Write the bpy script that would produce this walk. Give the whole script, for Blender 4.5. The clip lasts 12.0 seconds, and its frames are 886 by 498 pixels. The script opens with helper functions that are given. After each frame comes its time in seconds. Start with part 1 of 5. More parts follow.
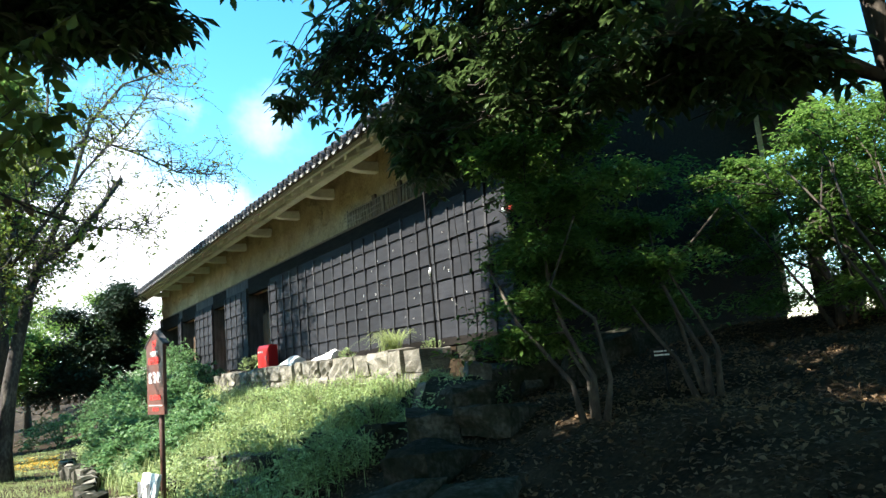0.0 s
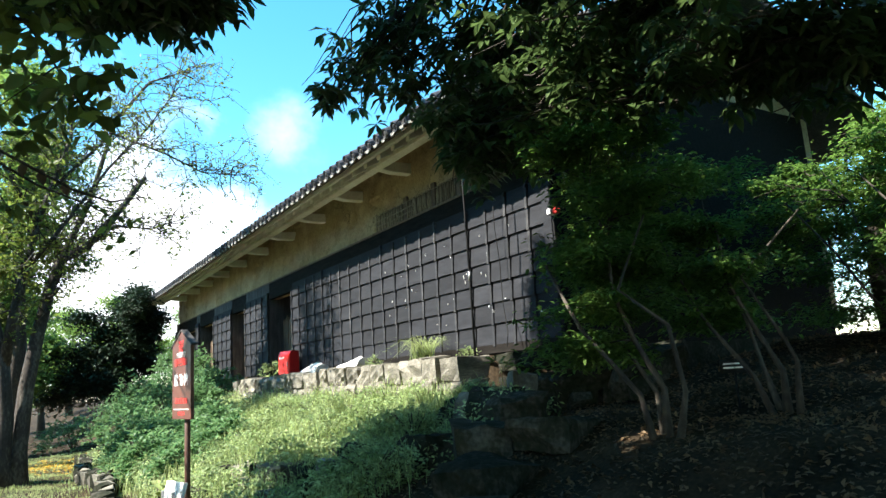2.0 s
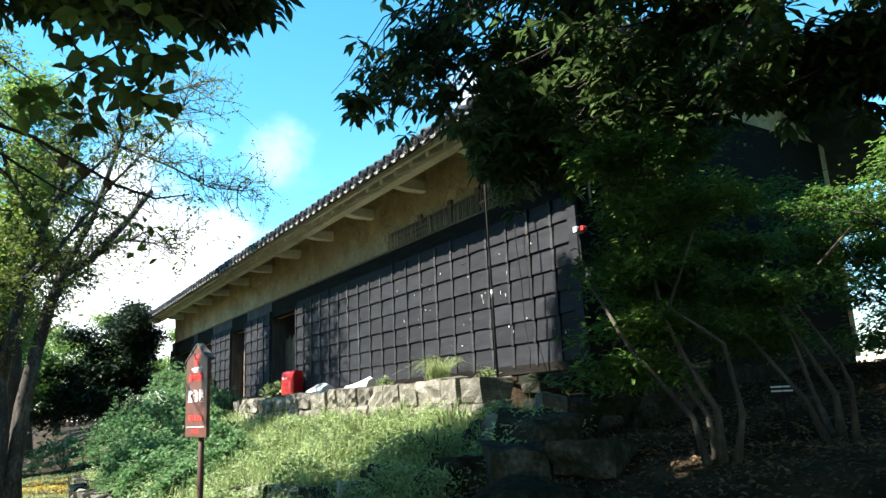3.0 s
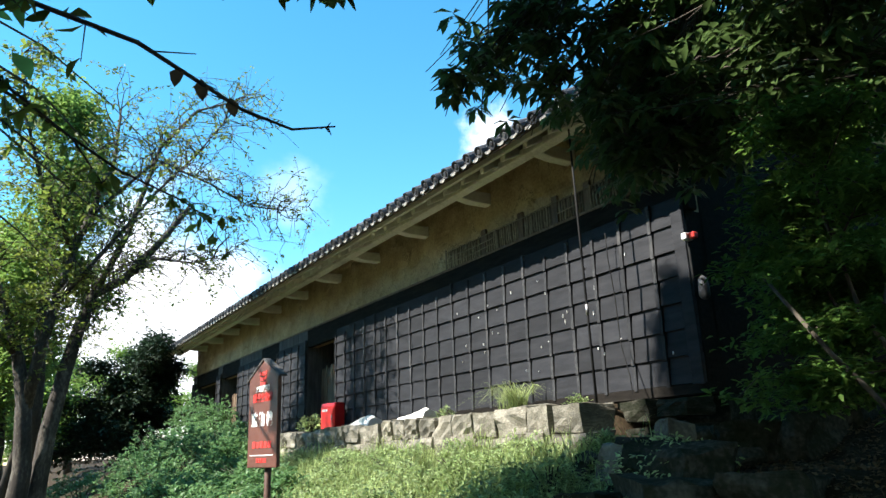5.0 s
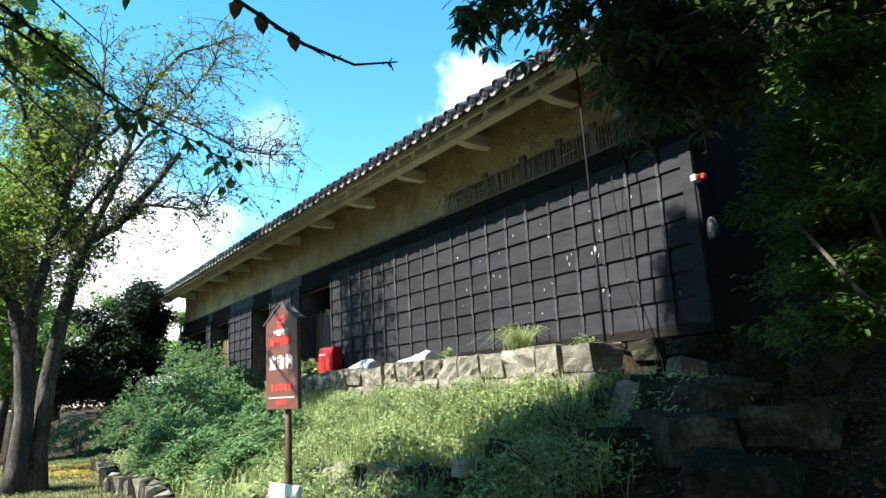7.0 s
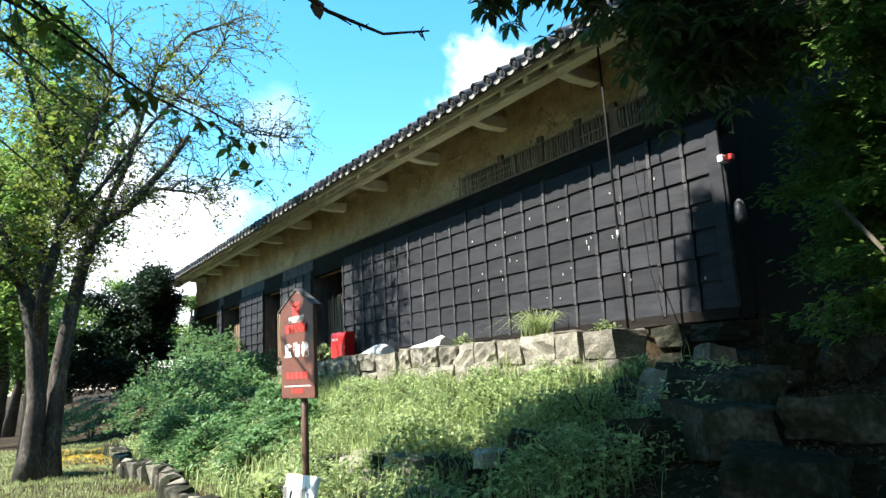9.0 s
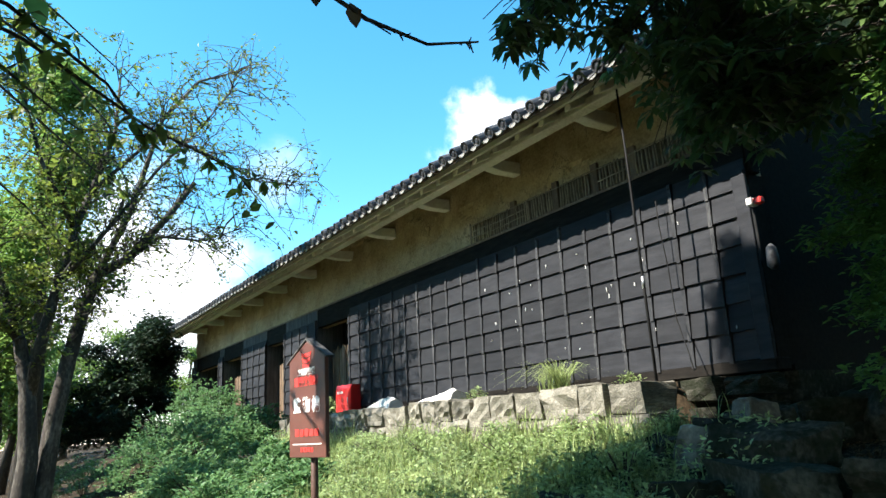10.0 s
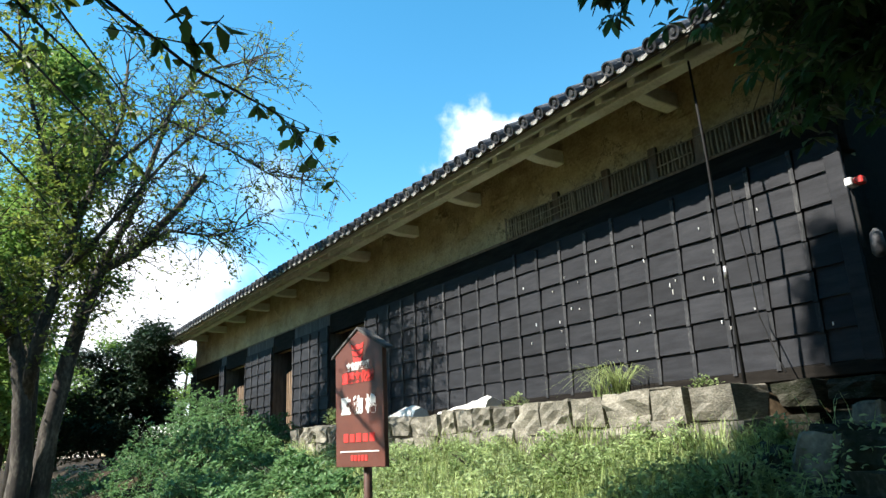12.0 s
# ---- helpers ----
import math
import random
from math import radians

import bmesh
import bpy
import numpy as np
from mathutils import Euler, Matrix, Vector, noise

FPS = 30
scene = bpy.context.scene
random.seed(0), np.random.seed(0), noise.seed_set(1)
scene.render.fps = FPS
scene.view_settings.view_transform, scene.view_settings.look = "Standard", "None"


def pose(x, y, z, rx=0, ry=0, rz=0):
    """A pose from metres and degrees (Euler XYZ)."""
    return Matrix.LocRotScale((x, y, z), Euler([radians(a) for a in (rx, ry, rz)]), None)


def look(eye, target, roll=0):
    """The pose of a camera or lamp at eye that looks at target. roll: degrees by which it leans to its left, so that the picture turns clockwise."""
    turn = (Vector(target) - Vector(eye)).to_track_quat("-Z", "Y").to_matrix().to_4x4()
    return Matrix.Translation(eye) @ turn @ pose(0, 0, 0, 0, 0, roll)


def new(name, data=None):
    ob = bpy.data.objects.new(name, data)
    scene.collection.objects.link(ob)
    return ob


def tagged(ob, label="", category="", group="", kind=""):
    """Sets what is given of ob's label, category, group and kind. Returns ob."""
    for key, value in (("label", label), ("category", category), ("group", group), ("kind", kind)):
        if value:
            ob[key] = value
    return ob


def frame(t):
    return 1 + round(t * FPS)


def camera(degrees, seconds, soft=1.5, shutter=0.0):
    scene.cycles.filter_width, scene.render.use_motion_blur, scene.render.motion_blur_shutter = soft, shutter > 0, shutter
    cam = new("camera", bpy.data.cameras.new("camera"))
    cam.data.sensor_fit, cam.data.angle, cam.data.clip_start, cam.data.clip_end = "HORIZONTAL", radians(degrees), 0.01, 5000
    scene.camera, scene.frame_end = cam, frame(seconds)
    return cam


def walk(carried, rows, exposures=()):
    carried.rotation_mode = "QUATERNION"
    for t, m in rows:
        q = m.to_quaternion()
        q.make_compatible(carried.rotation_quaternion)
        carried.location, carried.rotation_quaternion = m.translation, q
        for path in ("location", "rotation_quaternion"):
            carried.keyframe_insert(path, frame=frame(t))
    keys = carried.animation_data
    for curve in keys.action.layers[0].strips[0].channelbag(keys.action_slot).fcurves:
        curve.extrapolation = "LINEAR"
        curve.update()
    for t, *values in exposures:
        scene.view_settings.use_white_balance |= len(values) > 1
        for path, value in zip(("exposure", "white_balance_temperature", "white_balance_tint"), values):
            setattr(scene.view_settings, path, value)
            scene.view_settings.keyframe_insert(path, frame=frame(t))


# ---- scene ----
# clouds: direction, spread, noise range, noise scale, cover
CLOUDS = [
    ((0.15, 0.965, 0.15), 0.42, 0.55, 0.80, 5.0, 1.0),
    ((0.575, 0.72, 0.375), 0.19, 0.57, 0.78, 9.0, 0.9),
    ((0.325, 0.875, 0.345), 0.15, 0.66, 1.2, 11.0, 0.36),
]
cam = camera(65.0, 12.0)
PATH = [
    (0, (-0.79, 2.214, 2.064), (0.309, 3.853, 2.391), -5.3),
    (0.5, (-0.728, 2.354, 2.07), (0.34, 4.014, 2.396), -4.9),
    (1, (-0.725, 2.496, 2.078), (0.328, 4.164, 2.407), -4.7),
    (1.5, (-0.838, 2.66, 2.052), (0.232, 4.315, 2.399), -4.4),
    (2, (-0.846, 2.809, 2.044), (0.222, 4.46, 2.409), -3.9),
    (2.5, (-0.931, 2.983, 2.012), (0.148, 4.619, 2.407), -3.4),
    (3, (-1.05, 3.234, 2.006), (0.033, 4.858, 2.44), -3.0),
    (4.8, (-1.17, 4.514, 1.9), (-0.132, 6.131, 2.454), -2.5),
    (5, (-1.248, 4.608, 1.897), (-0.2, 6.221, 2.447), -2.4),
    (5.5, (-1.389, 4.755, 1.88), (-0.314, 6.357, 2.408), -2.8),
    (6, (-1.445, 4.765, 1.866), (-0.357, 6.371, 2.353), -2.9),
    (6.5, (-1.47, 4.786, 1.874), (-0.373, 6.399, 2.316), -3.0),
    (7, (-1.536, 4.822, 1.889), (-0.423, 6.436, 2.285), -3.2),
    (9, (-1.506, 5.051, 1.945), (-0.41, 6.687, 2.295), -3.2),
    (9.5, (-1.459, 5.233, 1.979), (-0.373, 6.859, 2.399), -3.3),
    (10, (-1.447, 5.441, 1.982), (-0.364, 7.048, 2.475), -3.3),
    (10.5, (-1.393, 5.664, 1.982), (-0.317, 7.266, 2.507), -3.2),
    (11, (-1.315, 5.869, 1.969), (-0.254, 7.48, 2.495), -2.8),
    (11.5, (-1.347, 6.167, 1.939), (-0.277, 7.771, 2.47), -2.7),
    (12, (-1.463, 6.534, 1.935), (-0.369, 8.121, 2.469), -2.9),
]
walk(cam, [(t, look(eye, target, roll)) for t, eye, target, roll in PATH], exposures=[(0, 1.95), (2, 1.92), (3, 1.8), (5, 1.6), (6, 1.54), (7, 1.67), (9, 1.86), (10.5, 1.6), (12, 1.4)])

# ---- light ----
SUN_WAY = Vector((1.0, -0.22, -1.09)).normalized()
world = bpy.data.worlds.new("sky")
scene.world = world
world.use_nodes = True
wn, wl = world.node_tree.nodes, world.node_tree.links
wn.clear()
w_out = wn.new("ShaderNodeOutputWorld")
w_bg = wn.new("ShaderNodeBackground")
w_sky = wn.new("ShaderNodeTexSky")
w_sky.sky_type, w_sky.sun_disc = "NISHITA", False
w_sky.sun_elevation = math.asin(-SUN_WAY.z)
w_sky.sun_rotation = math.atan2(-SUN_WAY.x, -SUN_WAY.y)
w_sky.air_density, w_sky.dust_density, w_sky.ozone_density = 1.0, 0.0, 2.0
w_bg.inputs["Strength"].default_value = 0.13
w_co = wn.new("ShaderNodeTexCoord")


def cloud(way, spread, low, high, scale, amount):
    """One cloud of the sky round a direction, its edge broken by noise. Returns its cover, 0 to 1."""
    d = wn.new("ShaderNodeVectorMath")
    d.operation = "DISTANCE"
    wl.new(w_co.outputs["Generated"], d.inputs[0])
    d.inputs[1].default_value = Vector(way).normalized()
    n = wn.new("ShaderNodeTexNoise")
    n.inputs["Scale"].default_value, n.inputs["Detail"].default_value = scale, 6.0
    n.inputs["Roughness"].default_value = 0.55
    wl.new(w_co.outputs["Generated"], n.inputs["Vector"])
    a = wn.new("ShaderNodeMath")
    a.operation = "MULTIPLY_ADD"
    wl.new(d.outputs["Value"], a.inputs[0])
    a.inputs[1].default_value = -1.0 / spread
    a.inputs[2].default_value = 0.55
    b = wn.new("ShaderNodeMath")
    b.operation = "ADD"
    wl.new(a.outputs[0], b.inputs[0])
    wl.new(n.outputs["Fac"], b.inputs[1])
    r = wn.new("ShaderNodeMapRange")
    r.interpolation_type = "SMOOTHSTEP"
    r.inputs["From Min"].default_value, r.inputs["From Max"].default_value = low, high
    r.inputs["To Max"].default_value = amount
    wl.new(b.outputs[0], r.inputs["Value"])
    return r.outputs["Result"]


w_hue = wn.new("ShaderNodeHueSaturation")
w_hue.inputs["Hue"].default_value, w_hue.inputs["Saturation"].default_value, w_hue.inputs["Value"].default_value = 0.48, 1.3, 0.91
wl.new(w_sky.outputs["Color"], w_hue.inputs["Color"])
w_col = w_hue.outputs["Color"]
for args in CLOUDS:
    w_mix = wn.new("ShaderNodeMixRGB")
    wl.new(cloud(*args), w_mix.inputs["Fac"])
    wl.new(w_col, w_mix.inputs["Color1"])
    w_mix.inputs["Color2"].default_value = (5.5, 5.7, 6.0, 1.0)
    w_col = w_mix.outputs["Color"]
wl.new(w_col, w_bg.inputs["Color"])
wl.new(w_bg.outputs["Background"], w_out.inputs["Surface"])
sun = new("sun", bpy.data.lights.new("sun", "SUN"))
sun.data.energy, sun.data.angle, sun.data.color = 5.0, radians(0.5), (1.0, 0.95, 0.86)
sun.matrix_world = look((-20, 0, 30), Vector((-20, 0, 30)) + SUN_WAY)


# ---- materials ----
def material(name, colours, scale=4.0, rough=(0.7, 0.9), bump=0.3, fine=40.0, metal=0.0, stretch=(1, 1, 1), vary=0.0, island=0.0, through_light=0.0, spec=0.5, low=0.35, high=0.65, cracks=0.0):
    """A surface of two or more colours blended by broad and fine noise, with fine relief.
    vary: brightness change from object to object; island: the same from piece to piece of a mesh."""
    m = bpy.data.materials.new(name)
    m.use_nodes = True
    nt = m.node_tree
    n, l = nt.nodes, nt.links
    b = n["Principled BSDF"]
    co = n.new("ShaderNodeTexCoord")
    mp = n.new("ShaderNodeMapping")
    mp.inputs["Scale"].default_value = stretch
    l.new(co.outputs["Object"], mp.inputs["Vector"])
    src = mp.outputs["Vector"]
    if vary:
        oi = n.new("ShaderNodeObjectInfo")
        ad = n.new("ShaderNodeVectorMath")
        ad.operation = "MULTIPLY_ADD"
        l.new(oi.outputs["Random"], ad.inputs[0])
        ad.inputs[1].default_value = (37.0, 61.0, 83.0)
        l.new(src, ad.inputs[2])
        src = ad.outputs["Vector"]
    big = n.new("ShaderNodeTexNoise")
    big.inputs["Scale"].default_value, big.inputs["Detail"].default_value = scale, 5.0
    big.inputs["Roughness"].default_value = 0.6
    l.new(src, big.inputs["Vector"])
    small = n.new("ShaderNodeTexNoise")
    small.inputs["Scale"].default_value, small.inputs["Detail"].default_value = fine, 4.0
    l.new(src, small.inputs["Vector"])
    mix = n.new("ShaderNodeMath")
    mix.operation = "MULTIPLY_ADD"
    l.new(small.outputs["Fac"], mix.inputs[0])
    mix.inputs[1].default_value = 0.4
    half = n.new("ShaderNodeMath")
    half.operation = "MULTIPLY"
    l.new(big.outputs["Fac"], half.inputs[0])
    half.inputs[1].default_value = 0.6
    l.new(half.outputs[0], mix.inputs[2])
    ramp = n.new("ShaderNodeValToRGB")
    e = ramp.color_ramp.elements
    e[0].position, e[1].position = low, high
    for k in range(1, len(colours) - 1):
        e.new(low + (high - low) * k / (len(colours) - 1))
    for k, c in enumerate(colours):
        e[k].color = (*c, 1)
    l.new(mix.outputs[0], ramp.inputs["Fac"])
    colour = ramp.outputs["Color"]
    for amount, kind in ((vary, "obj"), (island, "isl")):
        if amount:
            g = n.new("ShaderNodeObjectInfo") if kind == "obj" else n.new("ShaderNodeNewGeometry")
            r = n.new("ShaderNodeMapRange")
            r.inputs["To Min"].default_value, r.inputs["To Max"].default_value = 1 - amount, 1 + amount
            l.new(g.outputs["Random" if kind == "obj" else "Random Per Island"], r.inputs["Value"])
            hs = n.new("ShaderNodeHueSaturation")
            l.new(r.outputs["Result"], hs.inputs["Value"])
            l.new(colour, hs.inputs["Color"])
            colour = hs.outputs["Color"]
    height = mix.outputs[0]
    if cracks:
        vo = n.new("ShaderNodeTexVoronoi")
        vo.feature = "DISTANCE_TO_EDGE"
        vo.inputs["Scale"].default_value = cracks
        wv = n.new("ShaderNodeMixRGB")
        wv.blend_type = "ADD"
        wv.inputs["Fac"].default_value = 0.25
        l.new(src, wv.inputs["Color1"])
        l.new(small.outputs["Color"], wv.inputs["Color2"])
        l.new(wv.outputs["Color"], vo.inputs["Vector"])
        gap = n.new("ShaderNodeMapRange")
        gap.inputs["From Max"].default_value = 0.035
        gap.inputs["To Min"].default_value = 0.35
        l.new(vo.outputs["Distance"], gap.inputs["Value"])
        only = n.new("ShaderNodeMapRange")
        only.inputs["From Min"].default_value, only.inputs["From Max"].default_value = 0.45, 0.6
        l.new(big.outputs["Fac"], only.inputs["Value"])
        keep = n.new("ShaderNodeMix")
        keep.inputs["A"].default_value = 1.0
        l.new(only.outputs["Result"], keep.inputs["Factor"])
        l.new(gap.outputs["Result"], keep.inputs["B"])
        hs = n.new("ShaderNodeHueSaturation")
        l.new(keep.outputs["Result"], hs.inputs["Value"])
        l.new(colour, hs.inputs["Color"])
        colour = hs.outputs["Color"]
        hm = n.new("ShaderNodeMath")
        hm.operation = "MULTIPLY"
        l.new(mix.outputs[0], hm.inputs[0])
        l.new(keep.outputs["Result"], hm.inputs[1])
        height = hm.outputs[0]
    l.new(colour, b.inputs["Base Color"])
    rr = n.new("ShaderNodeMapRange")
    rr.inputs["To Min"].default_value, rr.inputs["To Max"].default_value = rough
    l.new(small.outputs["Fac"], rr.inputs["Value"])
    l.new(rr.outputs["Result"], b.inputs["Roughness"])
    b.inputs["Metallic"].default_value = metal
    b.inputs["Specular IOR Level"].default_value = spec
    if bump:
        bp = n.new("ShaderNodeBump")
        bp.inputs["Strength"].default_value, bp.inputs["Distance"].default_value = bump, 0.02
        l.new(height, bp.inputs["Height"])
        l.new(bp.outputs["Normal"], b.inputs["Normal"])
    if through_light:
        tr = n.new("ShaderNodeBsdfTranslucent")
        l.new(colour, tr.inputs["Color"])
        ms = n.new("ShaderNodeMixShader")
        ms.inputs["Fac"].default_value = through_light
        l.new(b.outputs["BSDF"], ms.inputs[1])
        l.new(tr.outputs["BSDF"], ms.inputs[2])
        l.new(ms.outputs["Shader"], n["Material Output"].inputs["Surface"])
    return m


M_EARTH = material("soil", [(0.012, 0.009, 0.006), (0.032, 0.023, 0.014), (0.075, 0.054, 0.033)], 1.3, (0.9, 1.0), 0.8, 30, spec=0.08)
M_PATH = material("path_soil", [(0.12, 0.1, 0.07), (0.2, 0.17, 0.12)], 1.5, (0.9, 1.0), 0.6, 40)
M_BLACK = material("black_boards", [(0.009, 0.0095, 0.0115), (0.017, 0.018, 0.0215), (0.027, 0.028, 0.032)], 2.2, (0.6, 0.85), 0.3, 60, stretch=(1, 1, 6), vary=0.25, spec=0.22)
M_BATTEN = material("black_battens", [(0.014, 0.0145, 0.017), (0.03, 0.031, 0.034), (0.085, 0.084, 0.084)], 3.0, (0.6, 0.85), 0.3, 50, stretch=(1, 1, 0.4), vary=0.2, spec=0.22)
# Weathered grey, lightened for the light bounced onto the pier sides.
M_SIDE = material("weathered_grey_with_bounce", [(0.03, 0.03, 0.032), (0.07, 0.068, 0.066), (0.13, 0.125, 0.12)], 3.0, (0.7, 0.9), 0.3, 50, stretch=(4, 4, 0.5), spec=0.2)
# Near-black: the shade over the boards and in the doorways is in this colour.
M_SHADE_TIMBER = material("dark_and_shaded_timber", [(0.008, 0.0075, 0.007), (0.024, 0.021, 0.018)], 3.0, (0.7, 0.95), 0.3, 50, stretch=(6, 1, 6), spec=0.05)
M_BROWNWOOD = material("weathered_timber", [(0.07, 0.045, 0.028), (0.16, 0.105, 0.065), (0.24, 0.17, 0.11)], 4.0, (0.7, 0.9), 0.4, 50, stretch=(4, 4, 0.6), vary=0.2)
M_PLASTER = material("earth_plaster", [(0.26, 0.175, 0.085), (0.46, 0.34, 0.185), (0.58, 0.455, 0.275)], 1.6, (0.85, 1.0), 1.0, 26, cracks=2.6)
M_WHITE = material("white_plaster", [(0.52, 0.47, 0.36), (0.73, 0.68, 0.56), (0.82, 0.78, 0.68)], 1.4, (0.8, 0.95), 0.4, 30)
M_LATH = material("bamboo_lath", [(0.2, 0.145, 0.085), (0.46, 0.37, 0.25)], 5.0, (0.6, 0.9), 0.3, 50, vary=0.3)
M_RECESS = material("lath_backing", [(0.05, 0.035, 0.02), (0.13, 0.09, 0.05)], 4.0, (0.85, 1.0), 0.8, 30)
M_TILE = material("grey_roof_tile", [(0.018, 0.018, 0.022), (0.045, 0.045, 0.05), (0.12, 0.12, 0.12)], 3.0, (0.45, 0.75), 0.3, 40, vary=0.25)
M_JOINT = material("tile_mortar", [(0.16, 0.155, 0.145), (0.34, 0.33, 0.3), (0.55, 0.53, 0.49)], 6.0, (0.85, 1.0), 0.4, 40)
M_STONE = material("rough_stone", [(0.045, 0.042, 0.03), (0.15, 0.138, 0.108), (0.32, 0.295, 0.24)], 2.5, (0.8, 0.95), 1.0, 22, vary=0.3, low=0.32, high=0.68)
# Moss plus tree shade: the stone tone is darkened for both.
M_MOSSY_SHADE = material("mossy_stone", [(0.011, 0.014, 0.007), (0.028, 0.029, 0.021), (0.08, 0.074, 0.062)], 3.0, (0.85, 1.0), 1.0, 22, vary=0.3, spec=0.05)
M_PALE = material("pale_plastered_rubble", [(0.6, 0.58, 0.53), (0.82, 0.81, 0.78)], 3.0, (0.8, 0.95), 0.8, 25)
M_RED = material("red_enamel", [(0.5, 0.012, 0.012), (0.62, 0.02, 0.018)], 3.0, (0.3, 0.45), 0.05, 40)
M_REDPAINT = material("red_lettering", [(0.62, 0.035, 0.03), (0.72, 0.05, 0.04)], 8.0, (0.5, 0.6), 0.0, 60)
M_WHITEPAINT = material("white_paint", [(0.72, 0.72, 0.7), (0.85, 0.85, 0.83)], 8.0, (0.4, 0.6), 0.05, 60)
M_SIGN = material("brown_sign_paint", [(0.085, 0.028, 0.02), (0.14, 0.05, 0.034)], 2.5, (0.4, 0.55), 0.1, 60)
M_POST = material("brown_post", [(0.045, 0.018, 0.012), (0.1, 0.045, 0.03)], 4.0, (0.45, 0.65), 0.15, 50)
M_STEEL = material("dull_metal", [(0.25, 0.25, 0.26), (0.45, 0.45, 0.46)], 5.0, (0.35, 0.55), 0.1, 60, metal=0.8)
M_RUBBER = material("black_cable", [(0.01, 0.01, 0.01), (0.022, 0.022, 0.022)], 5.0, (0.6, 0.8), 0.1, 60, spec=0.1)
M_BARK = material("grey_bark", [(0.016, 0.013, 0.01), (0.045, 0.037, 0.03), (0.15, 0.135, 0.11)], 3.0, (0.8, 1.0), 1.0, 25, stretch=(1, 1, 0.5))
M_DARKBARK = material("dark_bark", [(0.018, 0.014, 0.011), (0.05, 0.04, 0.03), (0.1, 0.082, 0.062)], 4.0, (0.8, 1.0), 0.8, 30, stretch=(1, 1, 0.5))


def leaf(name, a, b, gloss=(0.4, 0.6), trans=0.35, isl=0.35):
    return material(name, [a, b], 1.2, gloss, 0.0, 8.0, island=isl, through_light=trans, spec=0.4)


M_EVERGREEN = leaf("glossy_evergreen_leaf", (0.05, 0.085, 0.028), (0.1, 0.16, 0.05), (0.26, 0.42), 0.42)
M_MAPLE = leaf("maple_leaf", (0.08, 0.16, 0.032), (0.17, 0.29, 0.06), (0.5, 0.7), 0.52)
M_CHERRY = leaf("cherry_leaf", (0.09, 0.14, 0.025), (0.22, 0.26, 0.05), (0.4, 0.6), 0.5, 0.45)
M_SHRUB = leaf("shrub_leaf", (0.075, 0.17, 0.065), (0.22, 0.36, 0.15), (0.4, 0.6), 0.48)
M_GRASS = leaf("grass_blade", (0.14, 0.21, 0.05), (0.52, 0.59, 0.27), (0.5, 0.7), 0.5, 0.5)
M_WEED = leaf("weed_leaf", (0.12, 0.19, 0.055), (0.48, 0.58, 0.28), (0.45, 0.65), 0.5, 0.5)
M_DRY = leaf("dry_leaf", (0.05, 0.032, 0.018), (0.19, 0.12, 0.06), (0.6, 0.9), 0.2, 0.5)
M_YELLOW = leaf("yellow_leaf", (0.5, 0.27, 0.02), (0.65, 0.42, 0.05), (0.5, 0.7), 0.3, 0.3)
M_DARKTREE = leaf("dark_conifer_leaf", (0.012, 0.028, 0.014), (0.03, 0.055, 0.026), (0.5, 0.7), 0.15)
M_FARTREE = leaf("far_wood_leaf", (0.09, 0.17, 0.035), (0.22, 0.33, 0.08), (0.5, 0.7), 0.55)


# ---- building tools ----
def link_mesh(name, verts, faces, mat, parent=None, label="", smooth=False):
    me = bpy.data.meshes.new(name)
    me.from_pydata(verts, [], faces)
    me.materials.append(mat)
    if smooth:
        me.polygons.foreach_set("use_smooth", [True] * len(me.polygons))
    ob = new(name, me)
    ob.parent = parent
    if label:
        ob["label"] = label
    return ob


def part(name, bm, mat, parent=None, label="", smooth=False):
    me = bpy.data.meshes.new(name)
    bm.to_mesh(me)
    bm.free()
    me.materials.append(mat)
    if smooth:
        me.polygons.foreach_set("use_smooth", [True] * len(me.polygons))
    ob = new(name, me)
    ob.parent = parent
    if label:
        ob["label"] = label
    return ob


def share(name, me, m, parent=None):
    ob = new(name, me)
    ob.parent = parent
    ob.matrix_basis = m
    return ob


def empty(name, at=(0, 0, 0)):
    ob = new(name)
    ob.location = at
    ob.empty_display_size = 0.1
    return ob


def add_box(bm, x0, y0, z0, x1, y1, z1, bevel=0.0):
    g = bmesh.ops.create_cube(bm, size=1.0, matrix=Matrix.Translation(((x0 + x1) / 2, (y0 + y1) / 2, (z0 + z1) / 2)) @ Matrix.Diagonal((x1 - x0, y1 - y0, z1 - z0, 1)))
    if bevel:
        es = list({e for v in g["verts"] for e in v.link_edges})
        bmesh.ops.bevel(bm, geom=es, offset=bevel, segments=1, affect="EDGES")
    return g


def box(x0, y0, z0, x1, y1, z1, bevel=0.0):
    bm = bmesh.new()
    add_box(bm, x0, y0, z0, x1, y1, z1, bevel)
    return bm


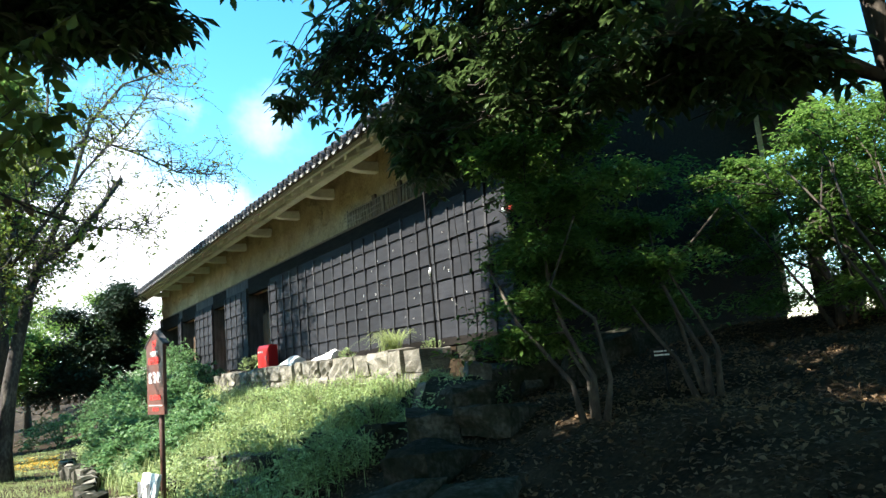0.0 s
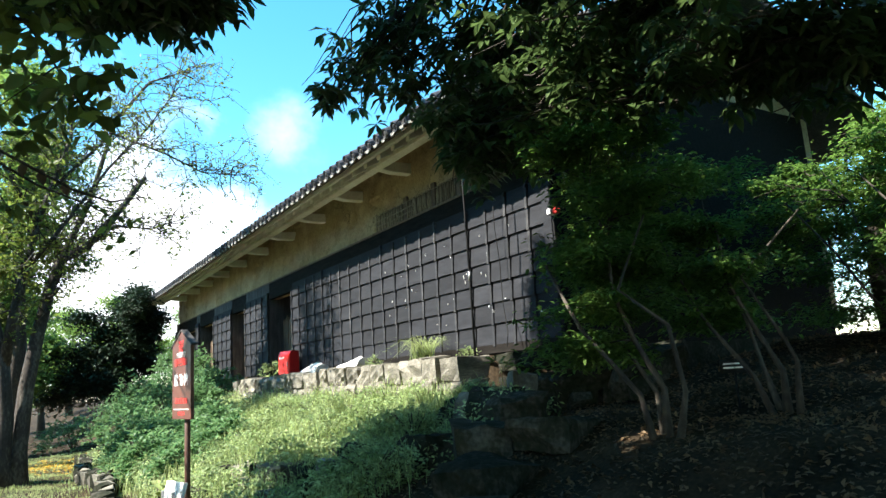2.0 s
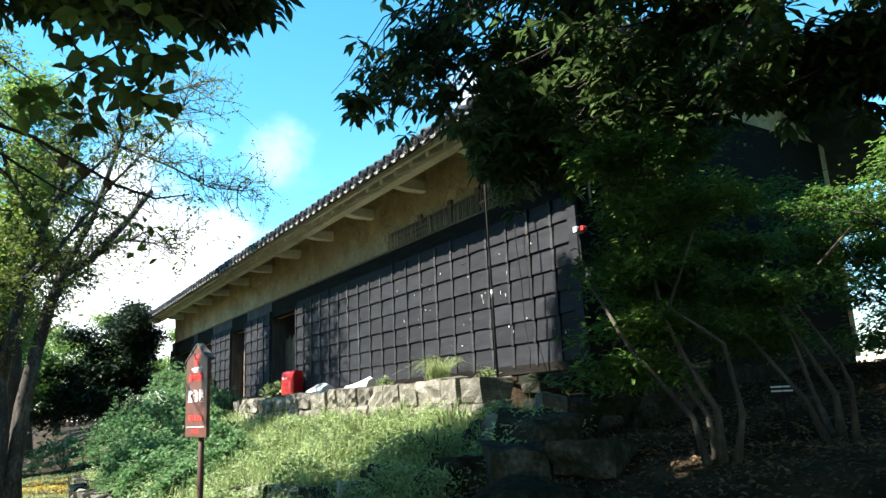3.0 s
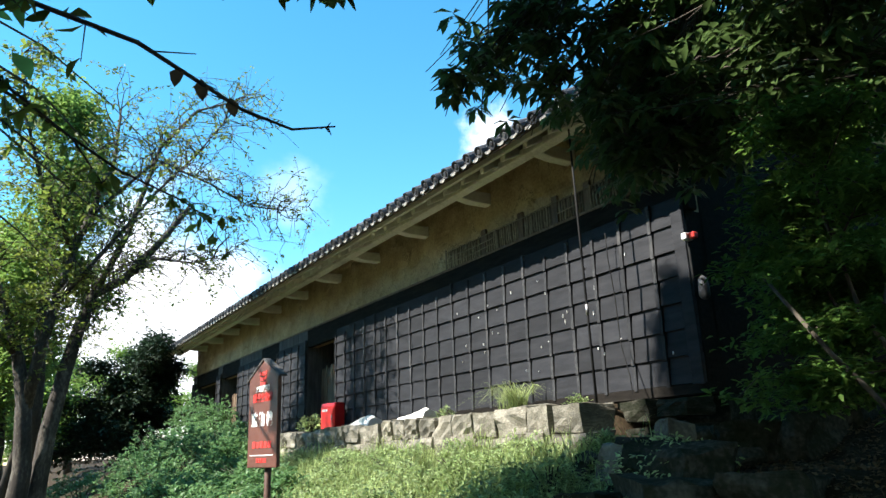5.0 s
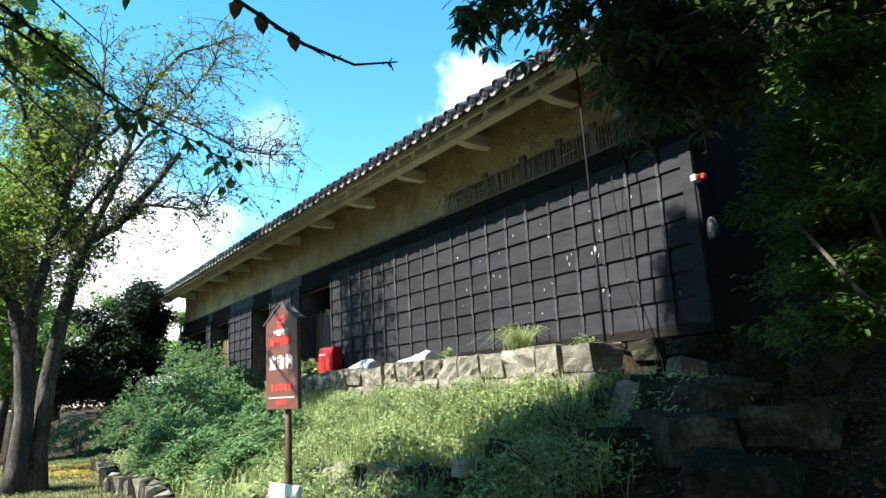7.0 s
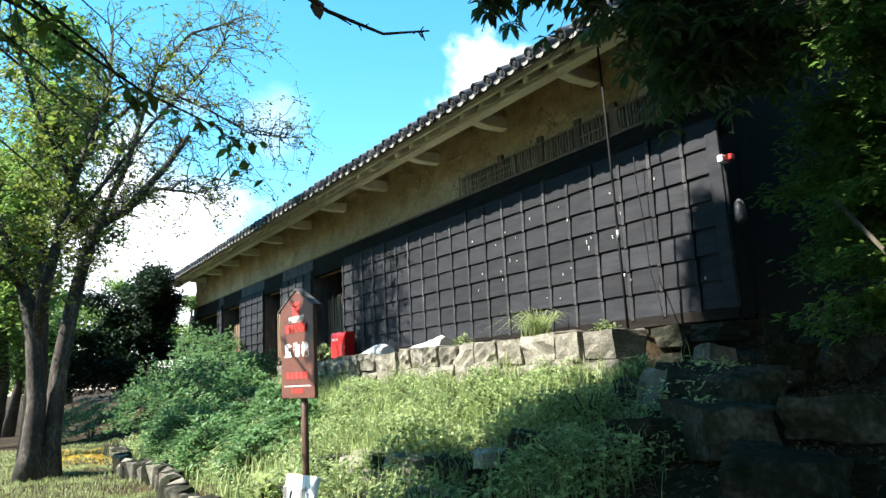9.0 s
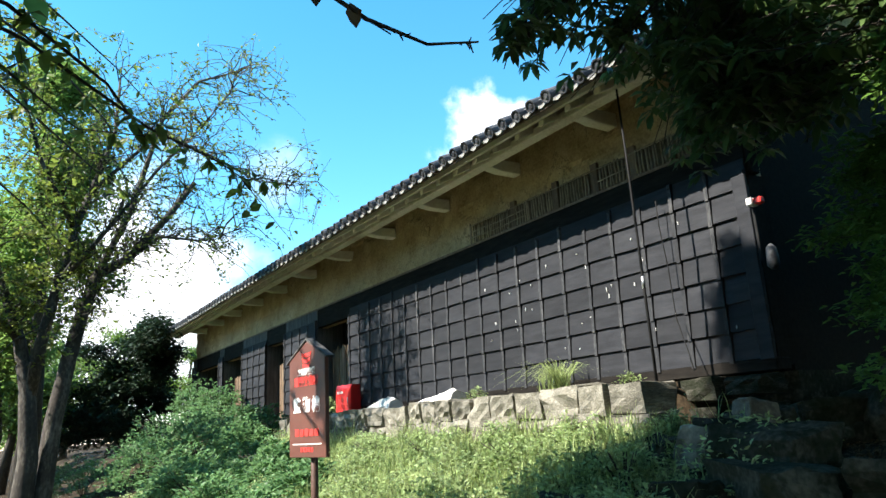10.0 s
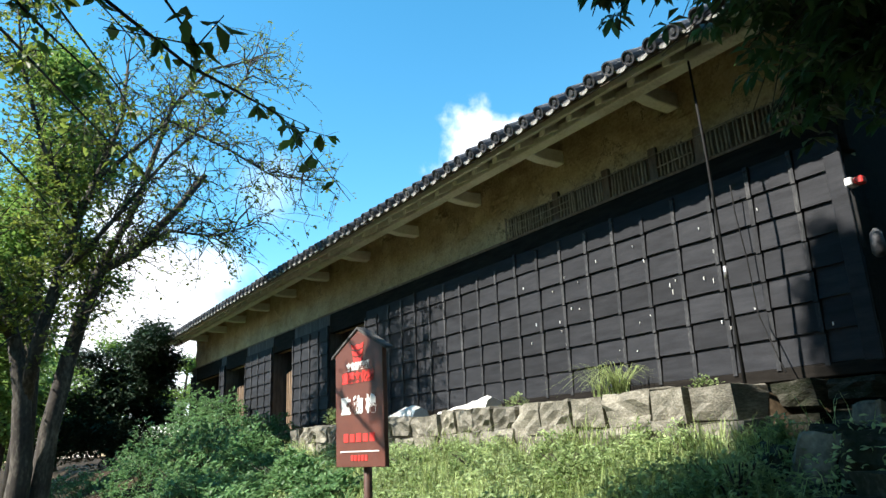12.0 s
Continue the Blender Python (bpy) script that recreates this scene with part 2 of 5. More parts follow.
def tube_data(points, radii, sides=7):
    """Vertices and faces of a tapered tube along points."""
    vs, fs = [], []
    pts = [Vector(p) for p in points]
    for i, p in enumerate(pts):
        d = (pts[min(i + 1, len(pts) - 1)] - pts[max(i - 1, 0)])
        if d.length < 1e-6:
            d = Vector((0, 0, 1))
        d.normalize()
        a = d.orthogonal().normalized() if i == 0 else (prev - d * prev.dot(d)).normalized()
        prev = a
        b = d.cross(a)
        for k in range(sides):
            t = 2 * math.pi * k / sides
            vs.append(p + (a * math.cos(t) + b * math.sin(t)) * radii[i])
    for i in range(len(pts) - 1):
        for k in range(sides):
            k2 = (k + 1) % sides
            fs.append((i * sides + k, i * sides + k2, (i + 1) * sides + k2, (i + 1) * sides + k))
    fs.append(tuple(range(sides))[::-1])
    fs.append(tuple((len(pts) - 1) * sides + k for k in range(sides)))
    return vs, fs


class Tubes:
    """Gathers tubes into one mesh."""

    def __init__(self):
        self.v, self.f = [], []

    def add(self, points, radii, sides=6):
        v, f = tube_data(points, radii, sides)
        n = len(self.v)
        self.v += v
        self.f += [tuple(i + n for i in q) for q in f]

    def put(self, name, mat, parent=None, label=""):
        return link_mesh(name, [tuple(v) for v in self.v], self.f, mat, parent, label, True)


def leaves(name, places, ways, ups, lengths, widths, mat, parent=None, label="", fold=0.25, shape=0.45):
    """One mesh of many leaves: each a pointed, folded blade of six vertices and four faces.
    places: the stalk ends; ways: the directions they point; ups: rough upper sides."""
    p, w, u = (np.asarray(a, float) for a in (places, ways, ups))
    n = len(p)
    if n == 0:
        return None
    L, W = np.asarray(lengths, float).reshape(-1, 1), np.asarray(widths, float).reshape(-1, 1)
    w /= np.linalg.norm(w, axis=1, keepdims=True) + 1e-9
    s = np.cross(w, u)
    s /= np.linalg.norm(s, axis=1, keepdims=True) + 1e-9
    u = np.cross(s, w)
    droop = -0.12 * L * u
    mid = p + w * L * shape
    v = np.stack([p, mid + s * W / 2 + u * W * fold, p + w * L * 0.78 + s * W * 0.33 + u * W * fold * 0.6 + droop * 0.6, p + w * L + droop,
                  p + w * L * 0.78 - s * W * 0.33 + u * W * fold * 0.6 + droop * 0.6, mid - s * W / 2 + u * W * fold, mid], axis=1).reshape(-1, 3)
    base = (np.arange(n) * 7)[:, None]
    quads = np.concatenate([base + np.array([[0, 6, 1, 0]])[:, :3], base + np.array([[0, 5, 6]])], axis=0)
    big = np.concatenate([base + np.array([[6, 3, 2, 1]]), base + np.array([[6, 5, 4, 3]])], axis=0)
    me = bpy.data.meshes.new(name)
    loops = np.concatenate([quads.ravel(), big.ravel()])
    starts = np.concatenate([np.arange(len(quads)) * 3, len(quads) * 3 + np.arange(len(big)) * 4])
    me.vertices.add(len(v))
    me.vertices.foreach_set("co", v.ravel())
    me.loops.add(len(loops))
    me.loops.foreach_set("vertex_index", loops.astype(np.int32))
    me.polygons.add(len(starts))
    me.polygons.foreach_set("loop_start", starts.astype(np.int32))
    me.update(calc_edges=True)
    me.validate()
    me.materials.append(mat)
    ob = new(name, me)
    ob.parent = parent
    if label:
        ob["label"] = label
    return ob


def blades(name, places, heights, widths, lean, mat, parent=None, rng=None):
    """One mesh of grass blades: bent tapering strips of three segments."""
    p = np.asarray(places, float)
    n = len(p)
    h, w = np.asarray(heights, float).reshape(-1, 1), np.asarray(widths, float).reshape(-1, 1)
    a = rng.uniform(0, 2 * np.pi, n)
    d = np.stack([np.cos(a), np.sin(a), np.zeros(n)], 1)
    s = np.stack([-np.sin(a), np.cos(a), np.zeros(n)], 1)
    k = (rng.uniform(0.2, 1.0, n) * lean)[:, None]
    up = np.array([[0, 0, 1.0]])
    q1 = p + up * h * 0.4 + d * h * k * 0.12
    q2 = p + up * h * 0.75 + d * h * k * 0.42
    q3 = p + up * h * (1.0 - 0.35 * k) + d * h * k * 0.95
    v = np.stack([p - s * w / 2, p + s * w / 2, q1 + s * w * 0.45, q1 - s * w * 0.45, q2 + s * w * 0.3, q2 - s * w * 0.3, q3], 1).reshape(-1, 3)
    b = (np.arange(n) * 7)[:, None]
    quads = np.concatenate([b + np.array([[0, 1, 2, 3]]), b + np.array([[3, 2, 4, 5]])], 0)
    tris = b + np.array([[5, 4, 6]])
    me = bpy.data.meshes.new(name)
    loops = np.concatenate([quads.ravel(), tris.ravel()])
    starts = np.concatenate([np.arange(len(quads)) * 4, len(quads) * 4 + np.arange(len(tris)) * 3])
    me.vertices.add(len(v))
    me.vertices.foreach_set("co", v.ravel())
    me.loops.add(len(loops))
    me.loops.foreach_set("vertex_index", loops.astype(np.int32))
    me.polygons.add(len(starts))
    me.polygons.foreach_set("loop_start", starts.astype(np.int32))
    me.update(calc_edges=True)
    me.materials.append(mat)
    ob = new(name, me)
    ob.parent = parent
    return ob


def rock_mesh(name, sx, sy, sz, seed, mat, rough=0.25, cuts=0):
    """A rough block: a box with chipped corners, hulled."""
    rng = random.Random(seed)
    bm = bmesh.new()
    for x in (-1, 1):
        for y in (-1, 1):
            for z in (-1, 1):
                for _ in range(2):
                    bm.verts.new((x * sx / 2 * (1 - rng.random() * rough), y * sy / 2 * (1 - rng.random() * rough), z * sz / 2 * (1 - rng.random() * rough)))
    r = bmesh.ops.convex_hull(bm, input=bm.verts)
    loose = [v for v in bm.verts if not v.link_faces]
    bmesh.ops.delete(bm, geom=loose, context="VERTS")
    if cuts:
        bmesh.ops.triangulate(bm, faces=bm.faces)
        for _ in range(cuts):
            bmesh.ops.subdivide_edges(bm, edges=list(bm.edges), cuts=1, use_grid_fill=True)
        bm.normal_update()
        s = min(sx, sy, sz)
        for v in bm.verts:
            q = Vector((v.co.x / sx, v.co.y / sy, v.co.z / sz)) * 3.0 + Vector((seed * 1.7, seed * 0.9, 0))
            v.co += v.normal * s * (0.13 * noise.noise(q) + 0.07 * noise.noise(q * 2.7))
    else:
        bmesh.ops.bevel(bm, geom=list(bm.edges), offset=min(sx, sy, sz) * 0.05, segments=1, affect="EDGES")
    me = bpy.data.meshes.new(name)
    bm.to_mesh(me)
    bm.free()
    me.materials.append(mat)
    return me


def smooth(a, b, x):
    t = np.clip((x - a) / (b - a), 0, 1)
    return t * t * (3 - 2 * t)


def ground_z(x, y):
    """The height of the ground at a place."""
    x, y = np.asarray(x, float), np.asarray(y, float)
    path = 0.5 + 0.1 * smooth(8, 18, y)
    foot = 0.7 + 0.9 * smooth(12, 22, y)
    bank = path + (1.55 - path) * smooth(foot - 0.6, 4.1, x)
    top = 2.3
    terrace = smooth(4.25, 4.55, x) * smooth(9.9, 10.3, y) * (1 - smooth(33, 38, y))
    z = bank + (top - bank) * terrace
    rise = smooth(3.5, 9, x) * (1 - smooth(8.5, 9.5, y)) * 0.7
    z = z + rise
    hill = smooth(30, 60, np.hypot(x - 3, y - 15)) * 0.6
    lump = 0.05 * np.sin(x * 2.3 + 1.1 * y) * np.sin(1.7 * y - 0.6 * x) + 0.03 * np.sin(5.1 * x) * np.sin(4.3 * y)
    return z + hill + lump * smooth(0.2, 1.5, np.abs(x + 1.1)) * (1 - terrace)


def gz(x, y):
    return float(ground_z(x, y))


# ---- ground ----
def axis(fine0, fine1, step, far):
    a = list(np.arange(fine0, fine1, step))
    lo, hi, s = fine0, fine1, step
    left, right = [], []
    while hi < far:
        right.append(hi)
        s *= 1.35
        hi += s
    s = step
    while lo > -far:
        s *= 1.35
        lo -= s
        left.append(lo)
    return np.array(left[::-1] + a + right + [far])


gx, gy = axis(-4.0, 9.0, 0.14, 1500), axis(-1.0, 26.0, 0.16, 1500)
GX, GY = np.meshgrid(gx, gy, indexing="ij")
GZ = ground_z(GX, GY)
nx, ny = GX.shape
idx = np.arange(nx * ny).reshape(nx, ny)
gf = np.stack([idx[:-1, :-1], idx[1:, :-1], idx[1:, 1:], idx[:-1, 1:]], -1).reshape(-1, 4)
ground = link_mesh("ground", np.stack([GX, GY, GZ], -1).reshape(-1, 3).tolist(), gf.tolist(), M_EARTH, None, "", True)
tagged(ground, "bare earth ground with leaf litter rising to a bank", "ground", kind="structure")

# ---- the storehouse ----
Y0, Y1 = 9.45, 32.4          # the long wall's ends
XW, XP = 5.20, 5.28          # face of the boards, face of the plaster
ZB, ZT = 2.44, 4.88          # foot of the boards, foot of the plaster
STEP = 0.4815
EAVE_X, EAVE_Z = 3.97, 5.67
DEPTH = 6.2
house = empty("storehouse", (XP, Y0, ZB))
tagged(house, "long black-boarded storehouse with earth plaster and grey tiled eaves", "building")
HB = Matrix.Translation((-XP, -Y0, -ZB))


def hpart(name, bm, mat, label="", parent=None, smooth_it=False):
    bm.transform(HB)
    return part(name, bm, mat, parent or house, label, smooth_it)


# upper wall of bare earth plaster, its face uneven and flaking
bm = bmesh.new()
ys = np.arange(Y0, Y1 + 0.01, 0.06)
zs = np.linspace(ZT - 0.02, 6.15, 26)
grid = []
for y in ys:
    row = []
    for z in zs:
        flake = noise.noise((y * 1.3, z * 2.1, 5.0))
        d = 0.02 * noise.noise((y * 0.9, z * 1.7, 3.1)) + 0.018 * noise.noise((y * 4.1, z * 5.7, 9.0)) - 0.03 * (flake > 0.22)
        row.append(bm.verts.new((XP + 0.03 - d - 0.02, y, z)))
    grid.append(row)
for i in range(len(ys) - 1):
    for k in range(len(zs) - 1):
        bm.faces.new((grid[i][k + 1], grid[i + 1][k + 1], grid[i + 1][k], grid[i][k]))
add_box(bm, XP + 0.06, Y0, ZT - 0.46, XP + 0.2, Y1, 6.3)
hpart("plaster_wall", bm, M_PLASTER, "cracked ochre earth plaster band")
hpart("end_wall", box(XP + 0.2, Y0, 2.25, XP + DEPTH, Y0 + 0.18, 6.3), M_SHADE_TIMBER, "dark boarded end wall")
hpart("end_wall", box(XP + 0.2, Y1 - 0.18, 2.25, XP + DEPTH, Y1, 6.3), M_SHADE_TIMBER)
hpart("back_wall", box(XP + DEPTH, Y0, ZB, XP + DEPTH + 0.18, Y1, 6.3), M_PLASTER)
# band between boards and plaster, blackened for the eave's shade, and the sill beam
hpart("eave_shade_band", box(XP - 0.05, Y0 - 0.06, 4.42, XP + 0.1, Y1, ZT, 0.01), M_SHADE_TIMBER, "band over the boards coloured black for the eave's shade")
hpart("drip_rail", box(XP - 0.075, Y0 - 0.08, ZT - 0.03, XP - 0.05, Y1, ZT + 0.006, 0.004), M_BROWNWOOD, "weathered rail below the plaster")
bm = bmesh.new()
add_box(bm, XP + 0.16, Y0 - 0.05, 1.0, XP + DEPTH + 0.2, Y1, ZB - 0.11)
hpart("foundation", bm, M_MOSSY_SHADE, "dark stone foundation")
hpart("sill_beam", box(XP - 0.12, Y0 - 0.01, ZB - 0.1, XP + 0.14, 19.2, ZB + 0.03, 0.012), M_SHADE_TIMBER, "dark sill beam")
# the boarded panels: the long one and the piers between the doorways
PANELS = [(9.45, 19.1), (20.9, 22.95), (24.42, 26.52), (28.5, 28.98), (31.92, 32.4)]
ROW = 0.30
# Near-black back and floor put the doorways' deep shade into the colour.
hpart("inner_wall", box(XP + 0.62, 19.0, ZB - 0.1, XP + 0.7, Y1 - 0.2, ZT), M_SHADE_TIMBER, "doorway backs coloured near-black for the deep shade inside")
hpart("doorway_floor", box(XP - 0.1, 19.2, ZB - 0.12, XP + 0.62, Y1 - 0.2, ZB - 0.02), M_SHADE_TIMBER)
rng = random.Random(4)


def board_mesh(length, seed):
    """A lapped board: its lower edge stands proud and is a little uneven. Runs along +y from 0, z from 0."""
    r = random.Random(seed)
    bm = bmesh.new()
    n = max(2, int(length / 0.25))
    rows = []
    for i in range(n + 1):
        y = length * i / n
        w = r.uniform(-0.004, 0.004)
        rows.append([bm.verts.new(c) for c in ((-0.034 + w * 0.6, y, w), (-0.003, y, ROW + 0.02), (0.012, y, ROW + 0.02), (0.0, y, w))])
    for a, b in zip(rows, rows[1:]):
        for k in range(4):
            k2 = (k + 1) % 4
            bm.faces.new((a[k], a[k2], b[k2], b[k]))
    bm.faces.new(rows[0][::-1])
    bm.faces.new(rows[-1])
    bmesh.ops.recalc_face_normals(bm, faces=bm.faces)
    me = bpy.data.meshes.new("board")
    bm.to_mesh(me)
    bm.free()
    me.materials.append(M_BLACK)
    return me


def batten_mesh(height):
    """A notched batten that follows the laps of the boards, chamfered."""
    bm = bmesh.new()
    prof = []
    n = int(height / ROW)
    for k in range(n + 1):
        prof += [(-0.054, k * ROW + 0.004), (-0.04, min((k + 1) * ROW, height) - 0.004)]
    left, right, back_l, back_r = [], [], [], []
    for x, z in prof:
        left.append(bm.verts.new((x, -0.024, z)))
        right.append(bm.verts.new((x, 0.024, z)))
        back_l.append(bm.verts.new((-0.004, -0.03, z)))
        back_r.append(bm.verts.new((-0.004, 0.03, z)))
    for i in range(len(prof) - 1):
        bm.faces.new((left[i], left[i + 1], right[i + 1], right[i]))
        bm.faces.new((back_l[i], back_l[i + 1], left[i + 1], left[i]))
        bm.faces.new((right[i], right[i + 1], back_r[i + 1], back_r[i]))
    bm.faces.new((left[-1], back_l[-1], back_r[-1], right[-1]))
    bmesh.ops.recalc_face_normals(bm, faces=bm.faces)
    me = bpy.data.meshes.new("batten")
    bm.to_mesh(me)
    bm.free()
    me.materials.append(M_BATTEN)
    return me


LONG = [board_mesh(4 * STEP - 0.006, s) for s in range(6)]
BATTENS = [batten_mesh(h) for h in (2.1, 2.02, 2.16)]
for n, (a, b) in enumerate(PANELS):
    panel = empty("board_panel")
    panel.parent = house
    panel.location = (XW - XP, a - Y0, 0)
    panel["label"] = "black lapped boards held by vertical battens"
    inner = box(0.02, 0, -0.05, 0.72 if n else 0.3, b - a, 2.42)
    # Pier backings show as side faces, toned paler to hold bounced light.
    part("backing", inner, M_SIDE if n else M_SHADE_TIMBER, panel)
    rows = 7
    cell = (b - a) / max(1, round((b - a) / STEP))
    count = round((b - a) / cell)
    for r in range(rows):
        z = 0.03 + r * ROW
        if n == 0:
            for k in range(5):
                share("board", LONG[rng.randrange(6)], Matrix.Translation((rng.uniform(-0.004, 0.002), k * 4 * STEP, z)), panel)
        else:
            short = board_mesh(b - a, 20 + r + n * 9)
            share("board", short, Matrix.Translation((rng.uniform(-0.006, 0.004), 0, z)), panel)
    for k in range(count + 1):
        tilt = Matrix.Rotation(rng.uniform(-0.006, 0.006), 4, "X")
        share("batten", BATTENS[rng.randrange(3)], Matrix.Translation((0, min(max(k * cell, 0.03), b - a - 0.03), 0)) @ tilt, panel)
# the wide weathered stile at the wall's near corner
hpart("corner_stile", box(XW - 0.062, Y0 - 0.012, ZB + 0.01, XW - 0.036, Y0 + 0.15, 4.4, 0.006), M_BLACK, "wide black corner stile")
# white streaks of droppings on the boards
bm = bmesh.new()
r = random.Random(12)
for _ in range(34):
    y, z = r.uniform(9.8, 14.5), ZB + 0.03 + ROW * r.randrange(1, 6) + r.uniform(0.0, 0.24)
    w, h = r.uniform(0.004, 0.011), r.uniform(0.015, 0.06)
    add_box(bm, XW - 0.04, y, z, XW - 0.033 + 0.01, y + w, z + h)
ob = hpart("white_streak", bm, M_WHITEPAINT)
ob["kind"] = "stuff"
# slatted gates in the doorways
for a, b in ((19.14, 20.86), (22.99, 24.38), (26.56, 28.46)):
    gate = empty("slatted_gate", (XP + 0.3, a, ZB - 0.02))
    tagged(gate, "weathered brown timber gate of pointed upright slats in a doorway", "gate", "doorway gates")
    n = int((b - a) / 0.13)
    bm = bmesh.new()
    add_box(bm, -0.014, -0.05, 0, 0.014, 0.05, 1.42)
    ctr = bmesh.ops.extrude_face_region(bm, geom=[f for f in bm.faces if f.normal.z > 0.9 or all(v.co.z > 1 for v in f.verts)])
    for v in [g for g in ctr["geom"] if isinstance(g, bmesh.types.BMVert)]:
        v.co.z += 0.09
        v.co.y *= 0.1
    me = bpy.data.meshes.new("slat")
    bm.to_mesh(me)
    bm.free()
    me.materials.append(M_BROWNWOOD)
    for k in range(n):
        share("slat", me, pose(0, (k + 0.5) * (b - a) / n, rng.uniform(-0.05, 0.03), rng.uniform(-1, 1)), gate)
    for z in (0.3, 1.1):
        part("rail", box(0.016, 0.0, z, 0.05, b - a, z + 0.07, 0.004), M_BROWNWOOD, gate)

# ---- bared bamboo lath under the fallen plaster ----
lath = empty("lath_panel")
lath.parent = house
lath.location = (-0.05, 0, ZT - ZB)
lath["label"] = "bared bamboo lath where the plaster has fallen"
rods = [Tubes() for _ in range(3)]
for i, t in enumerate(rods):
    r = random.Random(i)
    t.add([(r.uniform(-0.004, 0.004), r.uniform(-0.005, 0.005), z) for z in (0.02, 0.14, 0.26, 0.36)], [0.012, 0.012, 0.012, 0.011], 6)
rod_me = []
for t in rods:
    ob = t.put("lath_rod", M_LATH, lath)
    rod_me.append(ob.data)
    ob.location = (0, 5.06 - 0.01 * len(rod_me), 0)
y = 9.7
while y < 14.42:
    if not any(abs(y - p) < 0.07 for p in (10.96, 11.62, 12.4, 13.36)):
        share("lath_rod", rod_me[rng.randrange(3)], pose(rng.uniform(-0.01, 0.01), y - Y0, rng.uniform(-0.02, 0.0), rng.uniform(-2.5, 2.5), 0, rng.uniform(0, 360)) @ Matrix.Diagonal((1, 1, rng.uniform(0.86, 0.97), 1)), lath)
    y += rng.uniform(0.05, 0.062)
for y in (10.96, 11.62, 12.4, 13.36):
    part("stud", box(-0.005, y - Y0 - 0.06, 0, 0.05, y - Y0 + 0.06, 0.42, 0.006), M_BROWNWOOD, lath, "weathered timber stud")
for z, ya, yb in ((0.1, 3.6, 5.0), (0.2, 3.6, 5.0), (0.315, 0.2, 5.0), (0.14, 1.6, 2.1)):
    n = int((yb - ya) / 0.18)
    t = Tubes()
    t.add([(-0.014 + 0.004 * math.sin(k * 2.1 + z * 30), ya + (yb - ya) * k / n, z + 0.008 * math.sin(k + z * 9)) for k in range(n + 1)], [0.009] * (n + 1), 5)
    t.put("lath_tie", M_LATH, lath)
hpart("lath_recess", box(XP - 0.018, 9.6, ZT + 0.015, XP + 0.02, 14.45, ZT + 0.33, 0.01), M_RECESS)

# ---- eaves: arms, beam, plastered rafters, boards, tiles ----
ARM_Z = 5.72
eave = empty("eaves")
eave.parent = house
eave["label"] = "white-plastered eaves with arms and rafters"


def epart(name, bm, mat, label=""):
    bm.transform(HB)
    return part(name, bm, mat, eave, label)


BEAM_X0, BEAM_X1 = 4.56, 4.74
EY0, EY1 = Y0 - 0.95, Y1 + 0.35
epart("eave_beam", box(BEAM_X0, EY0, ARM_Z, BEAM_X1, EY1, ARM_Z + 0.12, 0.014), M_WHITE, "long white-plastered beam under the rafters")
bm = bmesh.new()
prof = [(XP + 0.05, ARM_Z - 0.035), (4.9, ARM_Z - 0.035), (BEAM_X1 - 0.04, ARM_Z - 0.003), (BEAM_X1 - 0.04, ARM_Z + 0.14), (XP + 0.05, ARM_Z + 0.17)]
lo = [bm.verts.new((x, -0.09, z)) for x, z in prof]
hi = [bm.verts.new((x, 0.09, z)) for x, z in prof]
bm.faces.new(lo)
bm.faces.new(hi[::-1])
for k in range(len(prof)):
    k2 = (k + 1) % len(prof)
    bm.faces.new((lo[k2], lo[k], hi[k], hi[k2]))
bmesh.ops.recalc_face_normals(bm, faces=bm.faces)
bmesh.ops.bevel(bm, geom=list(bm.edges), offset=0.012, segments=1, affect="EDGES")
bm.transform(Matrix.Translation((-XP, 0, -ZB)))
arm_me = bpy.data.meshes.new("eave_arm")
bm.to_mesh(arm_me)
bm.free()
arm_me.materials.append(M_WHITE)
y = 9.32
while y < Y1:
    share("eave_arm", arm_me, Matrix.Translation((0, y - Y0, 0)), eave)
    y += 1.97
SLOPE = math.tan(radians(27))


def roof_z(x):
    return EAVE_Z + 0.0 + (x - EAVE_X) * SLOPE


bm = bmesh.new()
x0, x1 = EAVE_X + 0.33, XP + 0.1
for s in (-1, 1):
    for x, dz in ((x0, -0.2), (x0, -0.03), (x1, -0.03), (x1, -0.2)):
        bm.verts.new((x, s * 0.055, roof_z(x) + dz))
bm.verts.ensure_lookup_table()
v = list(bm.verts)
for q in ((0, 1, 2, 3), (7, 6, 5, 4), (0, 4, 5, 1), (1, 5, 6, 2), (2, 6, 7, 3), (3, 7, 4, 0)):
    bm.faces.new([v[i] for i in q])
bmesh.ops.recalc_face_normals(bm, faces=bm.faces)
bmesh.ops.bevel(bm, geom=list(bm.edges), offset=0.012, segments=1, affect="EDGES")
bm.transform(Matrix.Translation((-XP, 0, -ZB)))
raf_me = bpy.data.meshes.new("rafter")
bm.to_mesh(raf_me)
bm.free()
raf_me.materials.append(M_WHITE)
y = EY0 + 0.1
while y < EY1:
    share("rafter", raf_me, Matrix.Translation((0, y - Y0, 0)), eave)
    y += 0.4925


